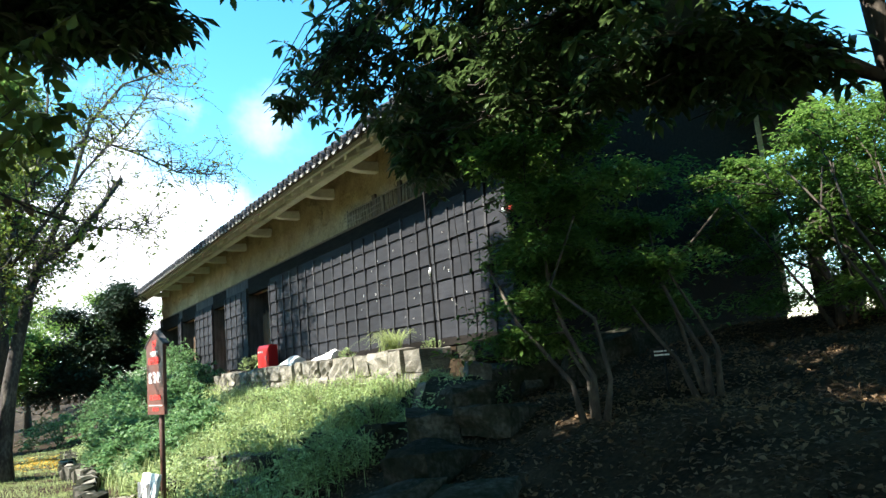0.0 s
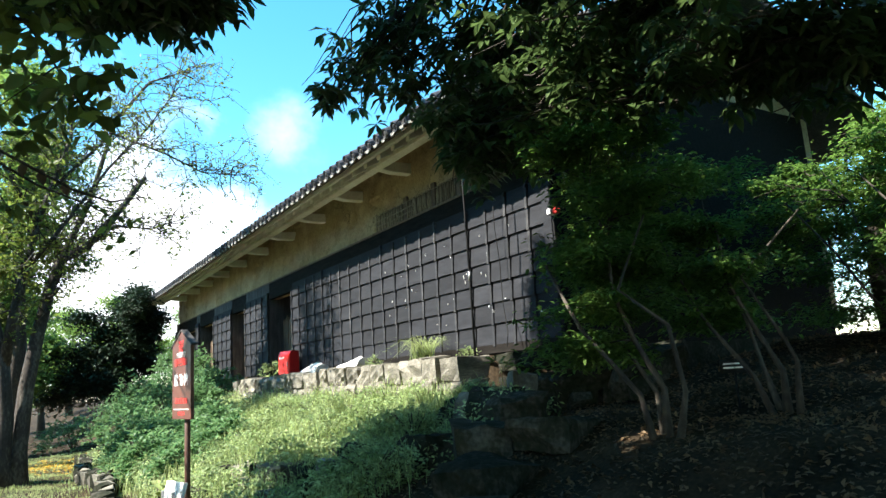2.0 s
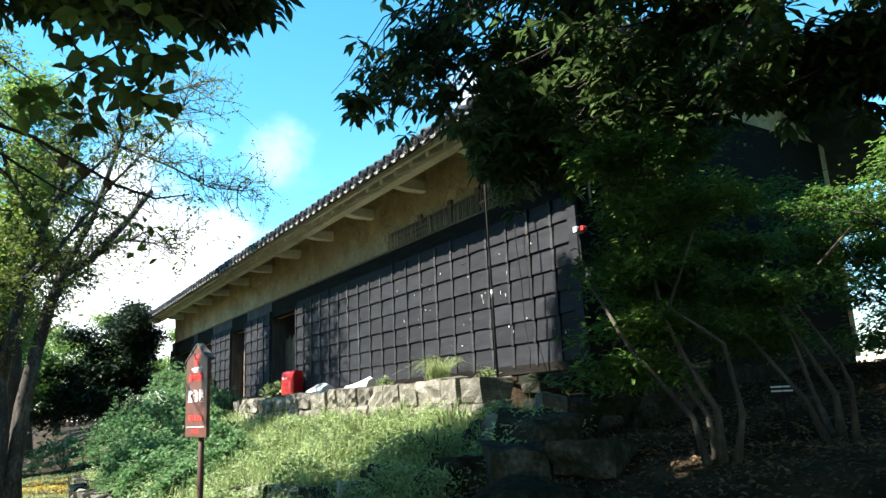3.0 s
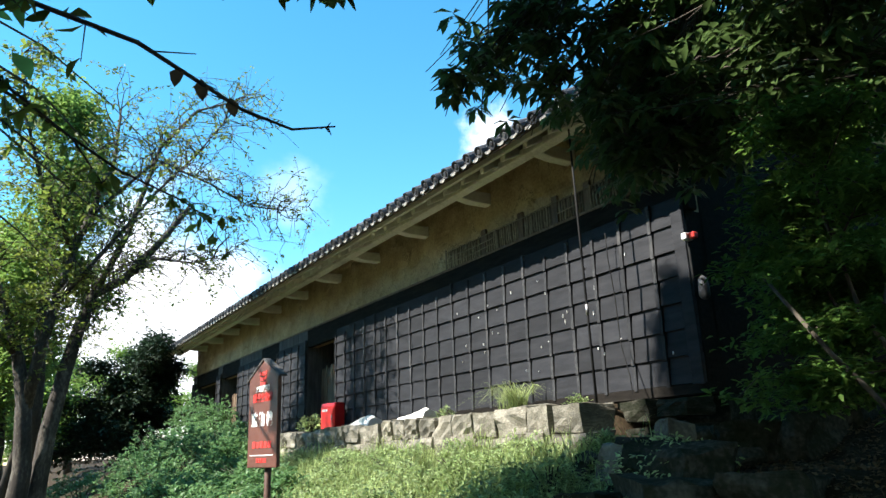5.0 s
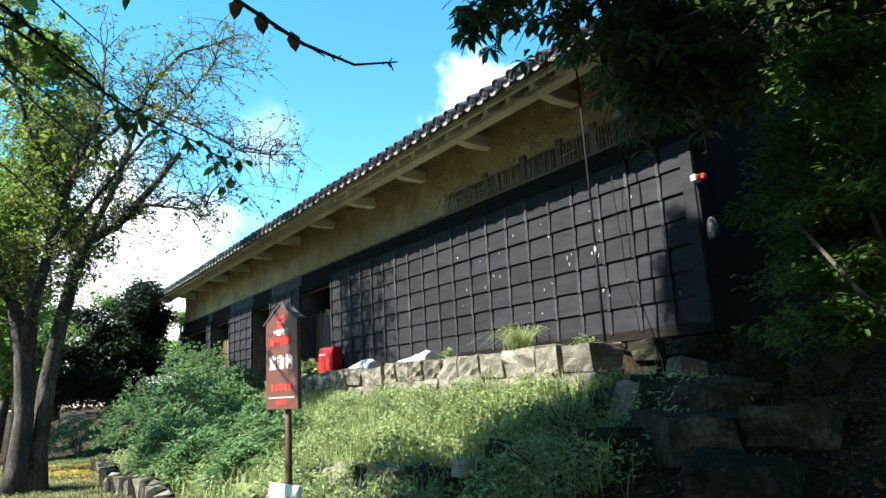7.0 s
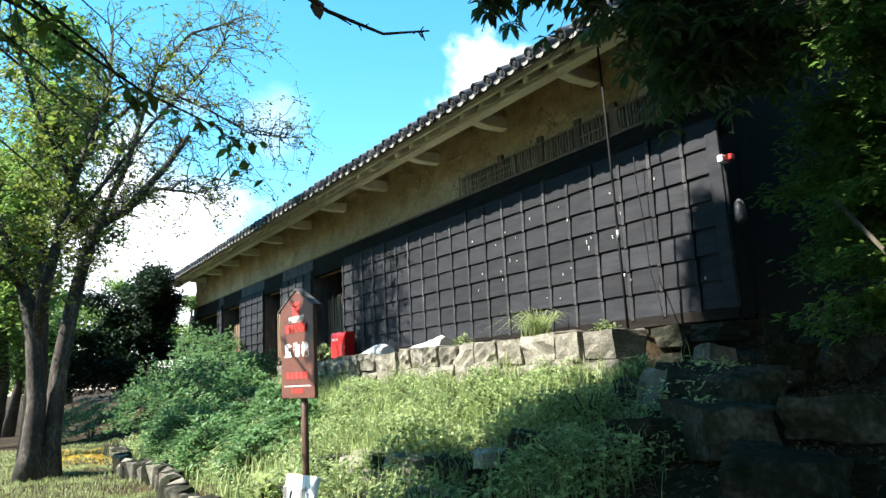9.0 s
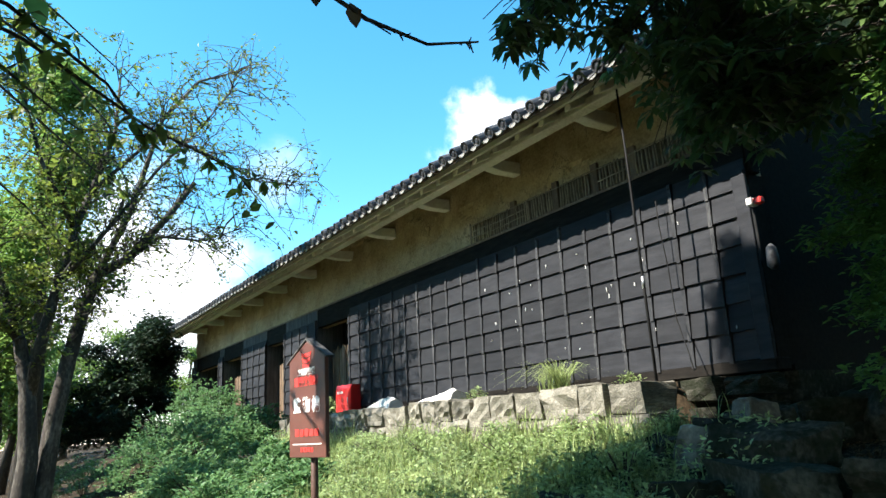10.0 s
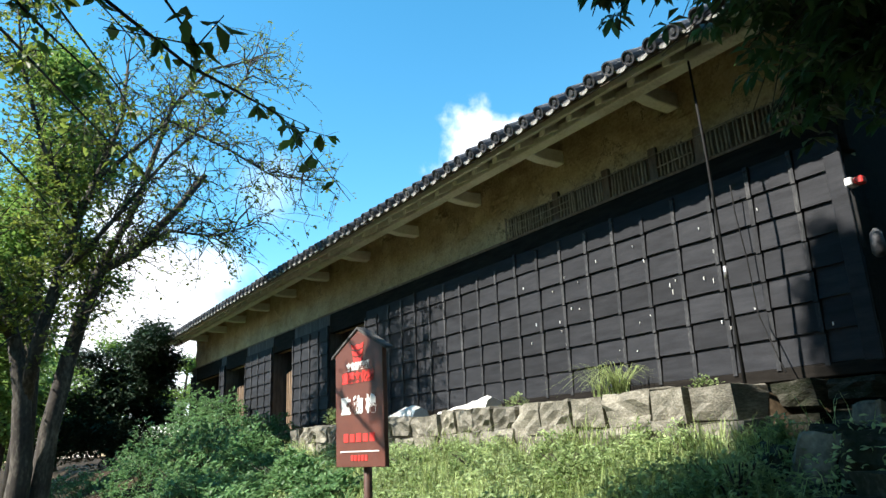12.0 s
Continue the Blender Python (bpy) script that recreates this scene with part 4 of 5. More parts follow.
for k in range(2):
    bm = box(-0.09, -0.0105, 0.375 - 0.035 * k, 0.08, -0.0085, 0.388 - 0.035 * k)
    bm.transform(Matrix.Rotation(radians(-50), 4, "Z"))
    part("lettering", bm, M_WHITEPAINT, pl)


# ---- plants ----
nrng = np.random.default_rng(11)


def in_ball(n, c, r, hollow=0.0):
    """Random places in an ellipsoid, kept off its middle by hollow."""
    d = nrng.normal(size=(n, 3))
    d /= np.linalg.norm(d, axis=1, keepdims=True)
    k = (hollow ** 3 + (1 - hollow ** 3) * nrng.random(n)) ** (1 / 3)
    return np.asarray(c) + d * k[:, None] * np.asarray(r)


def bent(a, b, sag, n=5, wob=0.05):
    """A wavering line from a to b, bowed by sag."""
    a, b = Vector(a), Vector(b)
    L = (b - a).length
    pts = []
    for i in range(n + 1):
        t = i / n
        p = a.lerp(b, t) + Vector((0, 0, sag * 4 * t * (1 - t)))
        if 0 < i < n:
            p += Vector(nrng.normal(size=3)) * wob * L
        pts.append(p)
    return pts


def taper(r0, r1, n):
    return [r0 + (r1 - r0) * i / (n - 1) for i in range(n)]


def whorls(tips, count, length, width, spread, droop=0.35):
    """Leaves in rosettes round twig tips: place, way and upper side of each."""
    n = len(tips)
    P = np.repeat(tips, count, axis=0)
    a = nrng.uniform(0, 2 * np.pi, n)[:, None] + np.arange(count)[None, :] * (2 * np.pi / count) + nrng.normal(0, 0.25, (n, count))
    a = a.ravel()
    dz = -droop + nrng.normal(0, 0.3, len(a))
    w = np.stack([np.cos(a), np.sin(a), dz], 1)
    up = np.stack([np.cos(a) * 0.3, np.sin(a) * 0.3, np.ones(len(a))], 1) + nrng.normal(0, 0.2, (len(a), 3))
    P = P + nrng.normal(0, spread, P.shape)
    L = length * nrng.uniform(0.7, 1.15, len(a))
    return P, w, up, L, width * nrng.uniform(0.8, 1.15, len(a))


def scattered(places, length, width, flat=0.5):
    n = len(places)
    w = nrng.normal(size=(n, 3)) * (1, 1, 0.5)
    up = nrng.normal(size=(n, 3)) * flat + (0, 0, 1)
    return places, w, up, length * nrng.uniform(0.6, 1.2, n), width * nrng.uniform(0.7, 1.2, n)


def tree(name, label, base, trunk, masses, bark, leafmat, style, r0, sub=14, stems=1):
    """A tree: a tapered trunk through given points, a limb to each mass of leaves, twigs in it and the leaves on them.
    masses: (centre, radii, number of rosettes or leaves)."""
    root = empty(name, base)
    tagged(root, label, "tree")
    o = np.array(base)
    loc = lambda p: Vector(p) - Vector(base)
    tb = Tubes()
    tp = [loc(p) for p in trunk]
    rad = taper(r0, r0 * 0.35, len(tp))
    rad[0] *= 1.5
    tb.add(tp, rad, 10)
    tb.put("trunk", bark, root)
    for k in range(1, stems):
        tb = Tubes()
        a = k * 2.4
        tb.add([q + Vector((math.cos(a), math.sin(a), 0)) * (0.1 + 0.1 * i) + Vector(nrng.normal(size=3)) * 0.04 * i for i, q in enumerate(tp)], [0.8 * r for r in rad], 8)
        tb.put("trunk", bark, root)
    tw = Tubes()
    P, W, U, L, D = [], [], [], [], []
    for c, r, n in masses:
        c = np.array(c, float)
        near = min(tp[1:], key=lambda q: (q - loc(c)).length)
        limb = bent(near, loc(c), 0.12 * (near - loc(c)).length, 6, 0.03)
        tl = Tubes()
        tl.add(limb, taper(r0 * 0.34, r0 * 0.1, len(limb)), 7)
        tl.put("limb", bark, root)
        ends = in_ball(sub, c, np.array(r) * 0.92, 0.5)
        tips = []
        per = max(1, n // sub)
        for e in ends:
            s = limb[nrng.integers(2, len(limb))]
            line = bent(s, loc(e), 0.04, 4, 0.05)
            tw.add(line, taper(r0 * 0.075 + 0.004, 0.004, len(line)), 5)
            k = nrng.integers(1, len(line), per)
            f = nrng.random(per)
            pts = np.array([line[i - 1].lerp(line[i], float(q)) for i, q in zip(k, f)]) + o
            tips.append(pts + nrng.normal(0, 1, pts.shape) * np.array(r) * 0.16)
        tips = np.concatenate(tips)
        got = whorls(tips, style["count"], style["length"], style["width"], style["spread"], style.get("droop", 0.35)) if style["count"] > 1 else scattered(tips, style["length"], style["width"], style.get("flat", 0.4))
        for store, v in zip((P, W, U, L, D), got):
            store.append(v)
    tw.put("twig", bark, root)["kind"] = "stuff"
    leaves("crown", np.concatenate(P) - o, np.concatenate(W), np.concatenate(U), np.concatenate(L), np.concatenate(D), leafmat, root, "", shape=style.get("shape", 0.5))
    return root


ROSETTE = dict(count=7, length=0.2, width=0.066, spread=0.015, droop=0.45, shape=0.58)
MAPLE = dict(count=6, length=0.085, width=0.032, spread=0.045, droop=0.12, shape=0.4)
CHERRY = dict(count=1, length=0.085, width=0.04, spread=0.0, flat=0.6)
SMALL = dict(count=4, length=0.1, width=0.055, spread=0.08, droop=0.1)

# the great evergreen over the wall's end
# Leaf masses above z 6.2 are unseen, added to shade ground and bank.
tree("evergreen_tree", "large dark glossy-leaved evergreen tree overhanging the storehouse end", (5.3, 4.4, gz(5.3, 4.4) - 0.1),
     [(5.3, 4.4, gz(5.3, 4.4) - 0.1), (5.32, 4.5, 2.6), (5.36, 4.6, 4.0), (5.34, 4.68, 5.6), (5.1, 5.0, 6.9), (4.4, 6.0, 7.9)],
     [((2.1, 9.3, 5.15), (0.4, 0.5, 0.4), 52), ((2.6, 9.5, 5.45), (0.55, 0.6, 0.5), 104), ((2.85, 8.9, 5.1), (0.7, 0.85, 0.7), 190), ((3.5, 7.4, 4.9), (1.1, 1.1, 0.9), 210), ((3.75, 8.95, 5.1), (0.7, 0.55, 0.75), 130), ((3.6, 5.9, 4.35), (0.7, 0.6, 0.45), 150), ((4.2, 5.6, 4.3), (0.7, 0.6, 0.5), 180), ((4.7, 5.3, 4.45), (0.7, 0.5, 0.5), 180), ((3.9, 6.6, 5.3), (0.8, 0.7, 0.5), 130), ((2.2, 3.2, 6.3), (1.6, 1.4, 0.5), 480), ((4.6, 3.0, 6.7), (1.8, 1.4, 0.5), 480), ((3.2, 1.0, 6.5), (1.8, 1.4, 0.5), 480), ((4.4, 9.0, 5.2), (0.9, 0.45, 1.0), 230), ((5.2, 8.9, 5.4), (0.8, 0.4, 0.7), 180), ((4.6, 8.6, 4.6), (0.5, 0.4, 0.5), 100),
      ((6.8, 3.4, 7.2), (1.8, 1.3, 0.5), 380), ((0.8, 1.4, 6.8), (1.6, 1.4, 0.5), 380), ((5.8, 0.8, 7.0), (1.8, 1.4, 0.5), 380), ((4.2, 4.3, 7.4), (1.6, 1.2, 0.5), 380), ((2.4, 6.8, 6.0), (1.2, 1.5, 0.8), 190), ((3.0, 5.2, 5.6), (1.3, 1.3, 0.9), 190), ((3.05, 8.2, 4.3), (0.6, 0.65, 0.45), 260), ((3.7, 8.9, 4.4), (0.5, 0.5, 0.4), 160), ((2.3, 9.2, 7.1), (1.0, 1.0, 0.6), 420), ((1.3, 9.4, 7.5), (1.0, 0.9, 0.5), 420)],
     M_DARKBARK, M_EVERGREEN, ROSETTE, 0.13, 26)
# the evergreen whose boughs hang over the path
# Its masses from z 6 up stay out of view, added to cut sunlight.
tree("evergreen_tree", "dark evergreen tree with boughs hanging over the path", (-3.6, 7.6, gz(-3.6, 7.6) - 0.1),
     [(-3.6, 7.6, 0.4), (-3.5, 7.7, 2.2), (-3.2, 7.9, 4.0), (-2.6, 8.1, 5.4), (-2.0, 8.2, 6.2)],
     [((-2.2, 5.6, 6.2), (1.0, 0.9, 0.5), 500), ((0.2, 8.15, 5.2), (0.6, 0.5, 0.42), 420), ((-0.4, 8.0, 4.95), (0.6, 0.55, 0.5), 480), ((-0.1, 8.3, 5.7), (0.9, 0.6, 0.4), 420), ((-1.2, 8.0, 5.2), (0.7, 0.7, 0.6), 300), ((-1.6, 9.0, 6.3), (1.1, 1.0, 0.7), 300), ((-0.3, 9.2, 6.5), (1.0, 0.9, 0.5), 300), ((0.9, 8.3, 6.2), (0.9, 0.8, 0.5), 300), ((-2.8, 7.6, 6.2), (1.2, 1.2, 0.9), 300), ((-0.6, 9.8, 7.5), (1.2, 0.9, 0.5), 700), ((0.4, 8.6, 7.3), (1.2, 1.0, 0.5), 700), ((0.6, 6.8, 6.4), (1.2, 1.0, 0.5), 420), ((-0.8, 6.0, 6.2), (1.2, 1.2, 0.5), 800), ((1.0, 5.2, 6.6), (1.3, 1.2, 0.5), 330), ((-0.6, 4.0, 6.4), (1.4, 1.2, 0.5), 600)],
     M_DARKBARK, M_EVERGREEN, ROSETTE, 0.14, 18)
# tall tree added out of view across the path to shade the storehouse end and bank
tree("evergreen_tree", "unseen tall evergreen added across the path to cast shade", (-4.0, 11.4, gz(-4.0, 11.4) - 0.1),
     [(-4.0, 11.4, gz(-4.0, 11.4) - 0.1), (-4.05, 11.4, 4.0), (-3.95, 11.35, 8.0), (-3.8, 11.3, 11.0), (-3.7, 11.3, 13.0)],
     [((-3.7, 11.5, 9.0), (0.7, 0.6, 0.6), 380), ((-3.8, 11.55, 7.8), (0.7, 0.6, 0.5), 340), ((-3.6, 11.1, 10.2), (0.8, 0.85, 0.7), 520), ((-3.7, 11.1, 11.3), (0.9, 0.6, 0.7), 420), ((-3.6, 11.6, 12.4), (0.8, 0.45, 0.6), 300), ((-3.9, 10.6, 9.6), (0.7, 0.7, 0.6), 420)],
     M_DARKBARK, M_EVERGREEN, dict(ROSETTE, length=0.22, width=0.08), 0.16, 16)
# maples below
for base, masses in (((3.5, 6.55), [((3.6, 7.15, 2.5), (0.95, 0.8, 0.5), 2000), ((4.45, 7.85, 3.2), (0.8, 0.65, 0.75), 1800), ((3.3, 6.7, 3.4), (0.9, 0.8, 0.6), 1500), ((4.1, 7.3, 3.9), (0.8, 0.7, 0.5), 1200)]),
                     ((4.7, 6.3), [((4.8, 6.95, 2.8), (0.9, 0.8, 0.6), 1800), ((5.5, 7.9, 3.5), (1.0, 0.8, 0.9), 2000)]),
                     ((7.4, 6.4), [((7.5, 7.2, 2.9), (1.0, 0.9, 0.7), 1800), ((8.4, 7.9, 3.9), (1.1, 0.9, 0.8), 1800), ((7.3, 7.9, 3.7), (0.7, 0.6, 0.6), 1000)]),
                     ((8.6, 5.8), [((8.6, 6.5, 3.0), (1.1, 1.0, 0.7), 1800), ((9.3, 7.2, 4.7), (1.2, 1.1, 0.8), 1600), ((8.4, 5.6, 4.2), (1.1, 1.0, 0.8), 1500)]),
                     ((6.9, 5.5), [((7.3, 6.3, 3.3), (0.8, 0.7, 0.35), 1000), ((7.6, 6.1, 2.45), (0.9, 0.7, 0.3), 1500), ((8.1, 6.8, 4.1), (0.9, 0.8, 0.5), 1300)]),
                     ((6.2, 3.6), [((6.2, 3.9, 2.6), (1.0, 0.9, 0.6), 1000), ((7.6, 3.6, 3.2), (1.2, 1.1, 0.8), 1000)])):
    x, y = base
    z = gz(x, y) - 0.05
    masses = [((c[0] + 0.3 * r[0] * math.sin(7 * c[1] + 2 * k), c[1] + 0.3 * r[1] * math.sin(5 * c[0] + 3 * k), c[2] + 0.75 * r[2] * k), (r[0] * (1.0 - 0.2 * abs(k)), r[1] * (1.0 - 0.2 * abs(k)), 0.09), n // (5 if x < 6 else 9)) for c, r, n in masses for k in (-1, 0, 1)]
    tree("maple", "slender green maple with layered leaves and bent stems", (x, y, z),
         [(x, y, z), (x + 0.05, y + 0.02, z + 0.4), (x - 0.08, y + 0.15, z + 0.8), (x - 0.05, y + 0.35, z + 1.2), (x + 0.1, y + 0.5, z + 1.7)],
         masses, M_DARKBARK, M_MAPLE, MAPLE, 0.03, 12, 4)

# ---- the bare-limbed cherry by the path ----
CB = (-0.62, 18.7, gz(-0.62, 18.7) - 0.05)
cherry = empty("cherry_tree", CB)
tagged(cherry, "old grey cherry tree with two leaning stems and thinning leaves", "tree")
lc = lambda p: Vector(p) - Vector(CB)
STEMS = [
    ([(-0.72, 18.65, 0.5), (-0.74, 18.6, 1.0), (-0.68, 18.6, 1.84), (-0.78, 18.6, 2.95), (-0.94, 18.7, 3.7), (-1.19, 18.8, 4.45), (-1.6, 18.9, 5.6)], 0.2, 0.05),
    ([(-0.75, 18.6, 2.8), (-0.64, 18.5, 3.7), (-0.49, 18.4, 4.59), (-0.25, 18.4, 5.79), (0.01, 18.5, 6.63), (0.26, 18.6, 7.54), (0.29, 18.6, 8.7)], 0.11, 0.02),
    ([(-0.5, 18.75, 0.5), (-0.44, 18.8, 1.2), (-0.36, 18.8, 2.38), (-0.2, 18.8, 3.43), (-0.02, 18.8, 4.34), (0.16, 18.8, 4.94), (0.63, 18.8, 5.24), (1.3, 18.8, 6.15), (1.76, 18.8, 6.88)], 0.17, 0.05),
    ([(0.1, 18.8, 4.8), (0.66, 19.0, 6.21), (1.18, 19.2, 8.27), (1.93, 19.4, 9.41), (2.85, 19.5, 9.94)], 0.07, 0.015),
    ([(0.63, 18.8, 5.24), (1.12, 18.7, 5.7), (1.86, 18.6, 5.66), (2.64, 18.5, 5.97)], 0.04, 0.008),
    ([(-0.1, 18.45, 6.3), (1.06, 18.7, 7.77), (2.16, 18.8, 7.48), (2.98, 18.8, 7.12), (3.86, 18.8, 7.12)], 0.04, 0.008),
    ([(-0.49, 18.4, 4.59), (0.2, 18.0, 5.6), (0.9, 17.8, 6.7), (1.6, 17.7, 7.6), (2.2, 17.6, 8.6)], 0.045, 0.008),
    ([(-0.94, 18.7, 3.7), (-1.6, 18.3, 4.4), (-2.3, 18.0, 5.3), (-3.0, 17.8, 6.2)], 0.06, 0.015),
    ([(-0.3, 18.4, 5.6), (-0.9, 18.0, 6.6), (-1.3, 17.8, 7.8), (-1.5, 17.7, 9.0)], 0.05, 0.01),
]
twigs, tips, dens = Tubes(), [], []
for k, (pts, a, b) in enumerate(STEMS):
    t = Tubes()
    pts = [lc(p) for p in pts]
    rad = taper(a, b, len(pts))
    if a > 0.15:
        rad[0] *= 1.6
    t.add(pts, rad, 10 if a > 0.1 else 7)
    t.put("stem" if a > 0.1 else "limb", M_BARK, cherry)
    for i in range(1, len(pts)):
        if pts[i].z < 3.2:
            continue
        for _ in range(14):
            s = pts[i - 1].lerp(pts[i], float(nrng.random()))
            d = (pts[i] - pts[i - 1]).normalized() * 0.6 + Vector(nrng.normal(size=3)) * 0.65 + Vector((0, 0, 0.2))
            L = float(nrng.uniform(0.5, 1.35))
            e = s + d.normalized() * L
            line = bent(s, e + Vector((0, 0, -0.22 * L)), float(nrng.uniform(0.05, 0.25)), 5, 0.05)
            twigs.add(line, taper(0.014, 0.004, len(line)), 4)
            for _ in range(4):
                j = int(nrng.integers(2, len(line)))
                e2 = line[j] + Vector(nrng.normal(size=3)) * 0.28
                twigs.add([line[j], line[j].lerp(e2, 0.5) + Vector((0, 0, 0.03)), e2], [0.006, 0.004, 0.003], 4)
                n = int(nrng.integers(2, 7)) if e2.x > 0.5 else int(nrng.integers(9, 22))
                tips += [tuple(line[j].lerp(e2, float(q)) + Vector(nrng.normal(size=3)) * 0.04) for q in nrng.random(n)]
twigs.put("twig", M_BARK, cherry)["kind"] = "stuff"
leaves("crown", *scattered(np.array(tips), 0.095, 0.042, 0.8), M_CHERRY, cherry)

# near twigs of the path's cherry, with single leaves
branch = empty("cherry_tree", (-4.2, 9.2, gz(-4.2, 9.2)))
tagged(branch, "cherry tree beside the path with thin boughs of autumn leaves", "tree")
lb = lambda p: Vector(p) - branch.location
t = Tubes()
t.add([lb(p) for p in ((-4.2, 9.2, 0.4), (-4.15, 9.2, 1.6), (-4.0, 9.15, 3.0), (-3.7, 9.1, 4.4), (-3.4, 9.0, 5.6))], [0.2, 0.15, 0.13, 0.1, 0.06], 10)
t.put("trunk", M_BARK, branch)
BOUGHS = [
    [(-3.8, 9.1, 3.9), (-2.6, 8.3, 4.0), (-1.5, 7.5, 3.72), (-0.92, 7.27, 3.49), (-0.52, 7.18, 3.25), (-0.33, 7.12, 3.18), (-0.16, 7.07, 3.21)],
    [(-3.8, 9.1, 4.0), (-2.4, 7.6, 4.15), (-1.3, 6.6, 4.0), (-0.8, 6.2, 3.75), (-0.55, 6.3, 3.4)],
    [(-3.7, 9.1, 4.3), (-2.6, 9.9, 4.8), (-1.4, 10.3, 4.6), (-0.6, 10.35, 4.15), (-0.1, 10.3, 3.95), (0.05, 10.28, 3.85)],
    [(-3.7, 9.1, 4.2), (-2.4, 9.4, 4.5), (-1.5, 9.4, 4.3), (-1.0, 9.3, 3.9), (-0.8, 9.25, 3.6)],
    [(-2.6, 9.9, 4.8), (-1.8, 10.9, 4.9), (-1.3, 11.3, 4.7), (-0.9, 11.5, 4.5)],
    [(-3.6, 9.1, 4.8), (-2.2, 11.6, 5.8), (-1.2, 13.0, 6.0), (-0.5, 13.8, 5.7), (0.0, 14.2, 5.2)],
    [(-3.6, 9.1, 4.9), (-2.2, 12.0, 6.4), (-1.2, 13.6, 6.9), (-0.3, 14.6, 6.8), (0.5, 15.2, 6.4)],
    [(-3.6, 9.1, 4.4), (-2.2, 12.0, 4.8), (-1.2, 14.0, 4.6), (-0.5, 15.0, 4.2)],
    [(-3.6, 9.1, 4.6), (-2.4, 11.0, 5.2), (-1.5, 12.4, 5.2), (-0.6, 13.4, 4.9), (0.2, 14.0, 4.6)],
]
tw, near_tips = Tubes(), []
for k, pts in enumerate(BOUGHS):
    pts = [lb(p) for p in pts]
    t = Tubes()
    t.add(pts, taper(0.022 if k else 0.016, 0.0035, len(pts)), 6)
    t.put("bough", M_DARKBARK, branch)
    for i in range(2, len(pts)):
        for _ in range(7 if k == 1 else 4):
            s = pts[i - 1].lerp(pts[i], float(nrng.random()))
            e = s + Vector(nrng.normal(size=3)) * (0.2 if k else 0.08) + Vector((0, 0, -0.04))
            if k == 0 and i > 4:
                e = s + Vector((0.02, 0.01, float(nrng.uniform(-0.03, 0.05))))
            tw.add([s, s.lerp(e, 0.5), e], [0.004, 0.003, 0.0022], 4)
            n = 0 if (k == 0 and i > 3) else (3 if k == 0 else (16 if k == 1 else 5))
            near_tips += [tuple(s.lerp(e, float(q))) for q in nrng.random(n)]
tw.put("twig", M_DARKBARK, branch)["kind"] = "stuff"
near_tips = np.concatenate([np.array(near_tips), in_ball(75, (-0.62, 6.25, 3.55), (0.27, 0.3, 0.36)) - np.array(branch.location)])
w = nrng.normal(size=near_tips.shape) * (0.8, 0.8, 0.4) + (0.1, -0.1, -0.7)
leaves("crown", near_tips, w, nrng.normal(size=near_tips.shape) + (0, 0, 0.4), nrng.uniform(0.08, 0.135, len(near_tips)), nrng.uniform(0.04, 0.065, len(near_tips)), M_CHERRY, branch)
for q, wy_, L in (((-0.57, 7.19, 3.3), (0.25, 0.0, -0.9), 0.085), ((-0.68, 7.22, 3.37), (0.1, 0, -1), 0.095), ((-0.76, 7.24, 3.41), (-0.2, 0, -1), 0.09)):
    leaves("lone_leaf", np.array([lb(q)]), np.array([wy_]), np.array([(-0.4, -1.0, 0.2)]), [L], [L * 0.63], M_DRY, branch, "browning leaf")

# ---- dark trees beyond the storehouse's far end, woods, and unseen trees added for shade ----
tree("layered_tree", "dark layered evergreen beside the storehouse's far end", (3.7, 34.2, gz(3.7, 34.2) - 0.1),
     [(3.7, 34.2, gz(3.7, 34.2) - 0.1), (3.7, 34.2, 2.6), (3.75, 34.1, 3.8), (3.8, 34.1, 5.0), (3.8, 34.0, 5.9)],
     [((3.0, 33.6, 2.9), (1.3, 1.1, 0.25), 420), ((4.6, 33.9, 3.2), (1.0, 0.9, 0.25), 320), ((3.4, 33.8, 3.9), (1.4, 1.1, 0.22), 400), ((4.1, 33.6, 4.7), (1.2, 1.0, 0.22), 380), ((3.7, 33.3, 5.5), (0.9, 0.8, 0.22), 260), ((3.9, 33.6, 6.1), (0.5, 0.5, 0.2), 120), ((2.2, 34.3, 3.6), (0.9, 0.8, 0.22), 220), ((2.5, 34.0, 4.5), (0.9, 0.8, 0.2), 200), ((3.6, 33.4, 2.2), (1.8, 1.0, 0.4), 560), ((2.0, 34.6, 2.3), (1.2, 0.9, 0.4), 320), ((4.6, 33.0, 5.2), (0.6, 0.5, 0.3), 180), ((3.6, 30.6, 5.75), (0.4, 1.2, 0.2), 200), ((3.35, 32.0, 5.35), (0.6, 0.9, 0.3), 220), ((4.2, 32.9, 4.5), (0.7, 0.4, 0.8), 320), ((3.9, 32.9, 5.5), (0.6, 0.5, 0.35), 220), ((1.5, 34.2, 3.0), (0.9, 0.8, 0.22), 260), ((1.1, 34.6, 3.9), (0.8, 0.7, 0.2), 200), ((0.9, 34.4, 2.2), (1.0, 0.8, 0.4), 260), ((1.9, 34.0, 5.3), (0.8, 0.7, 0.2), 180)],
     M_DARKBARK, M_DARKTREE, dict(count=5, length=0.24, width=0.09, spread=0.2, droop=0.15), 0.16, 14)


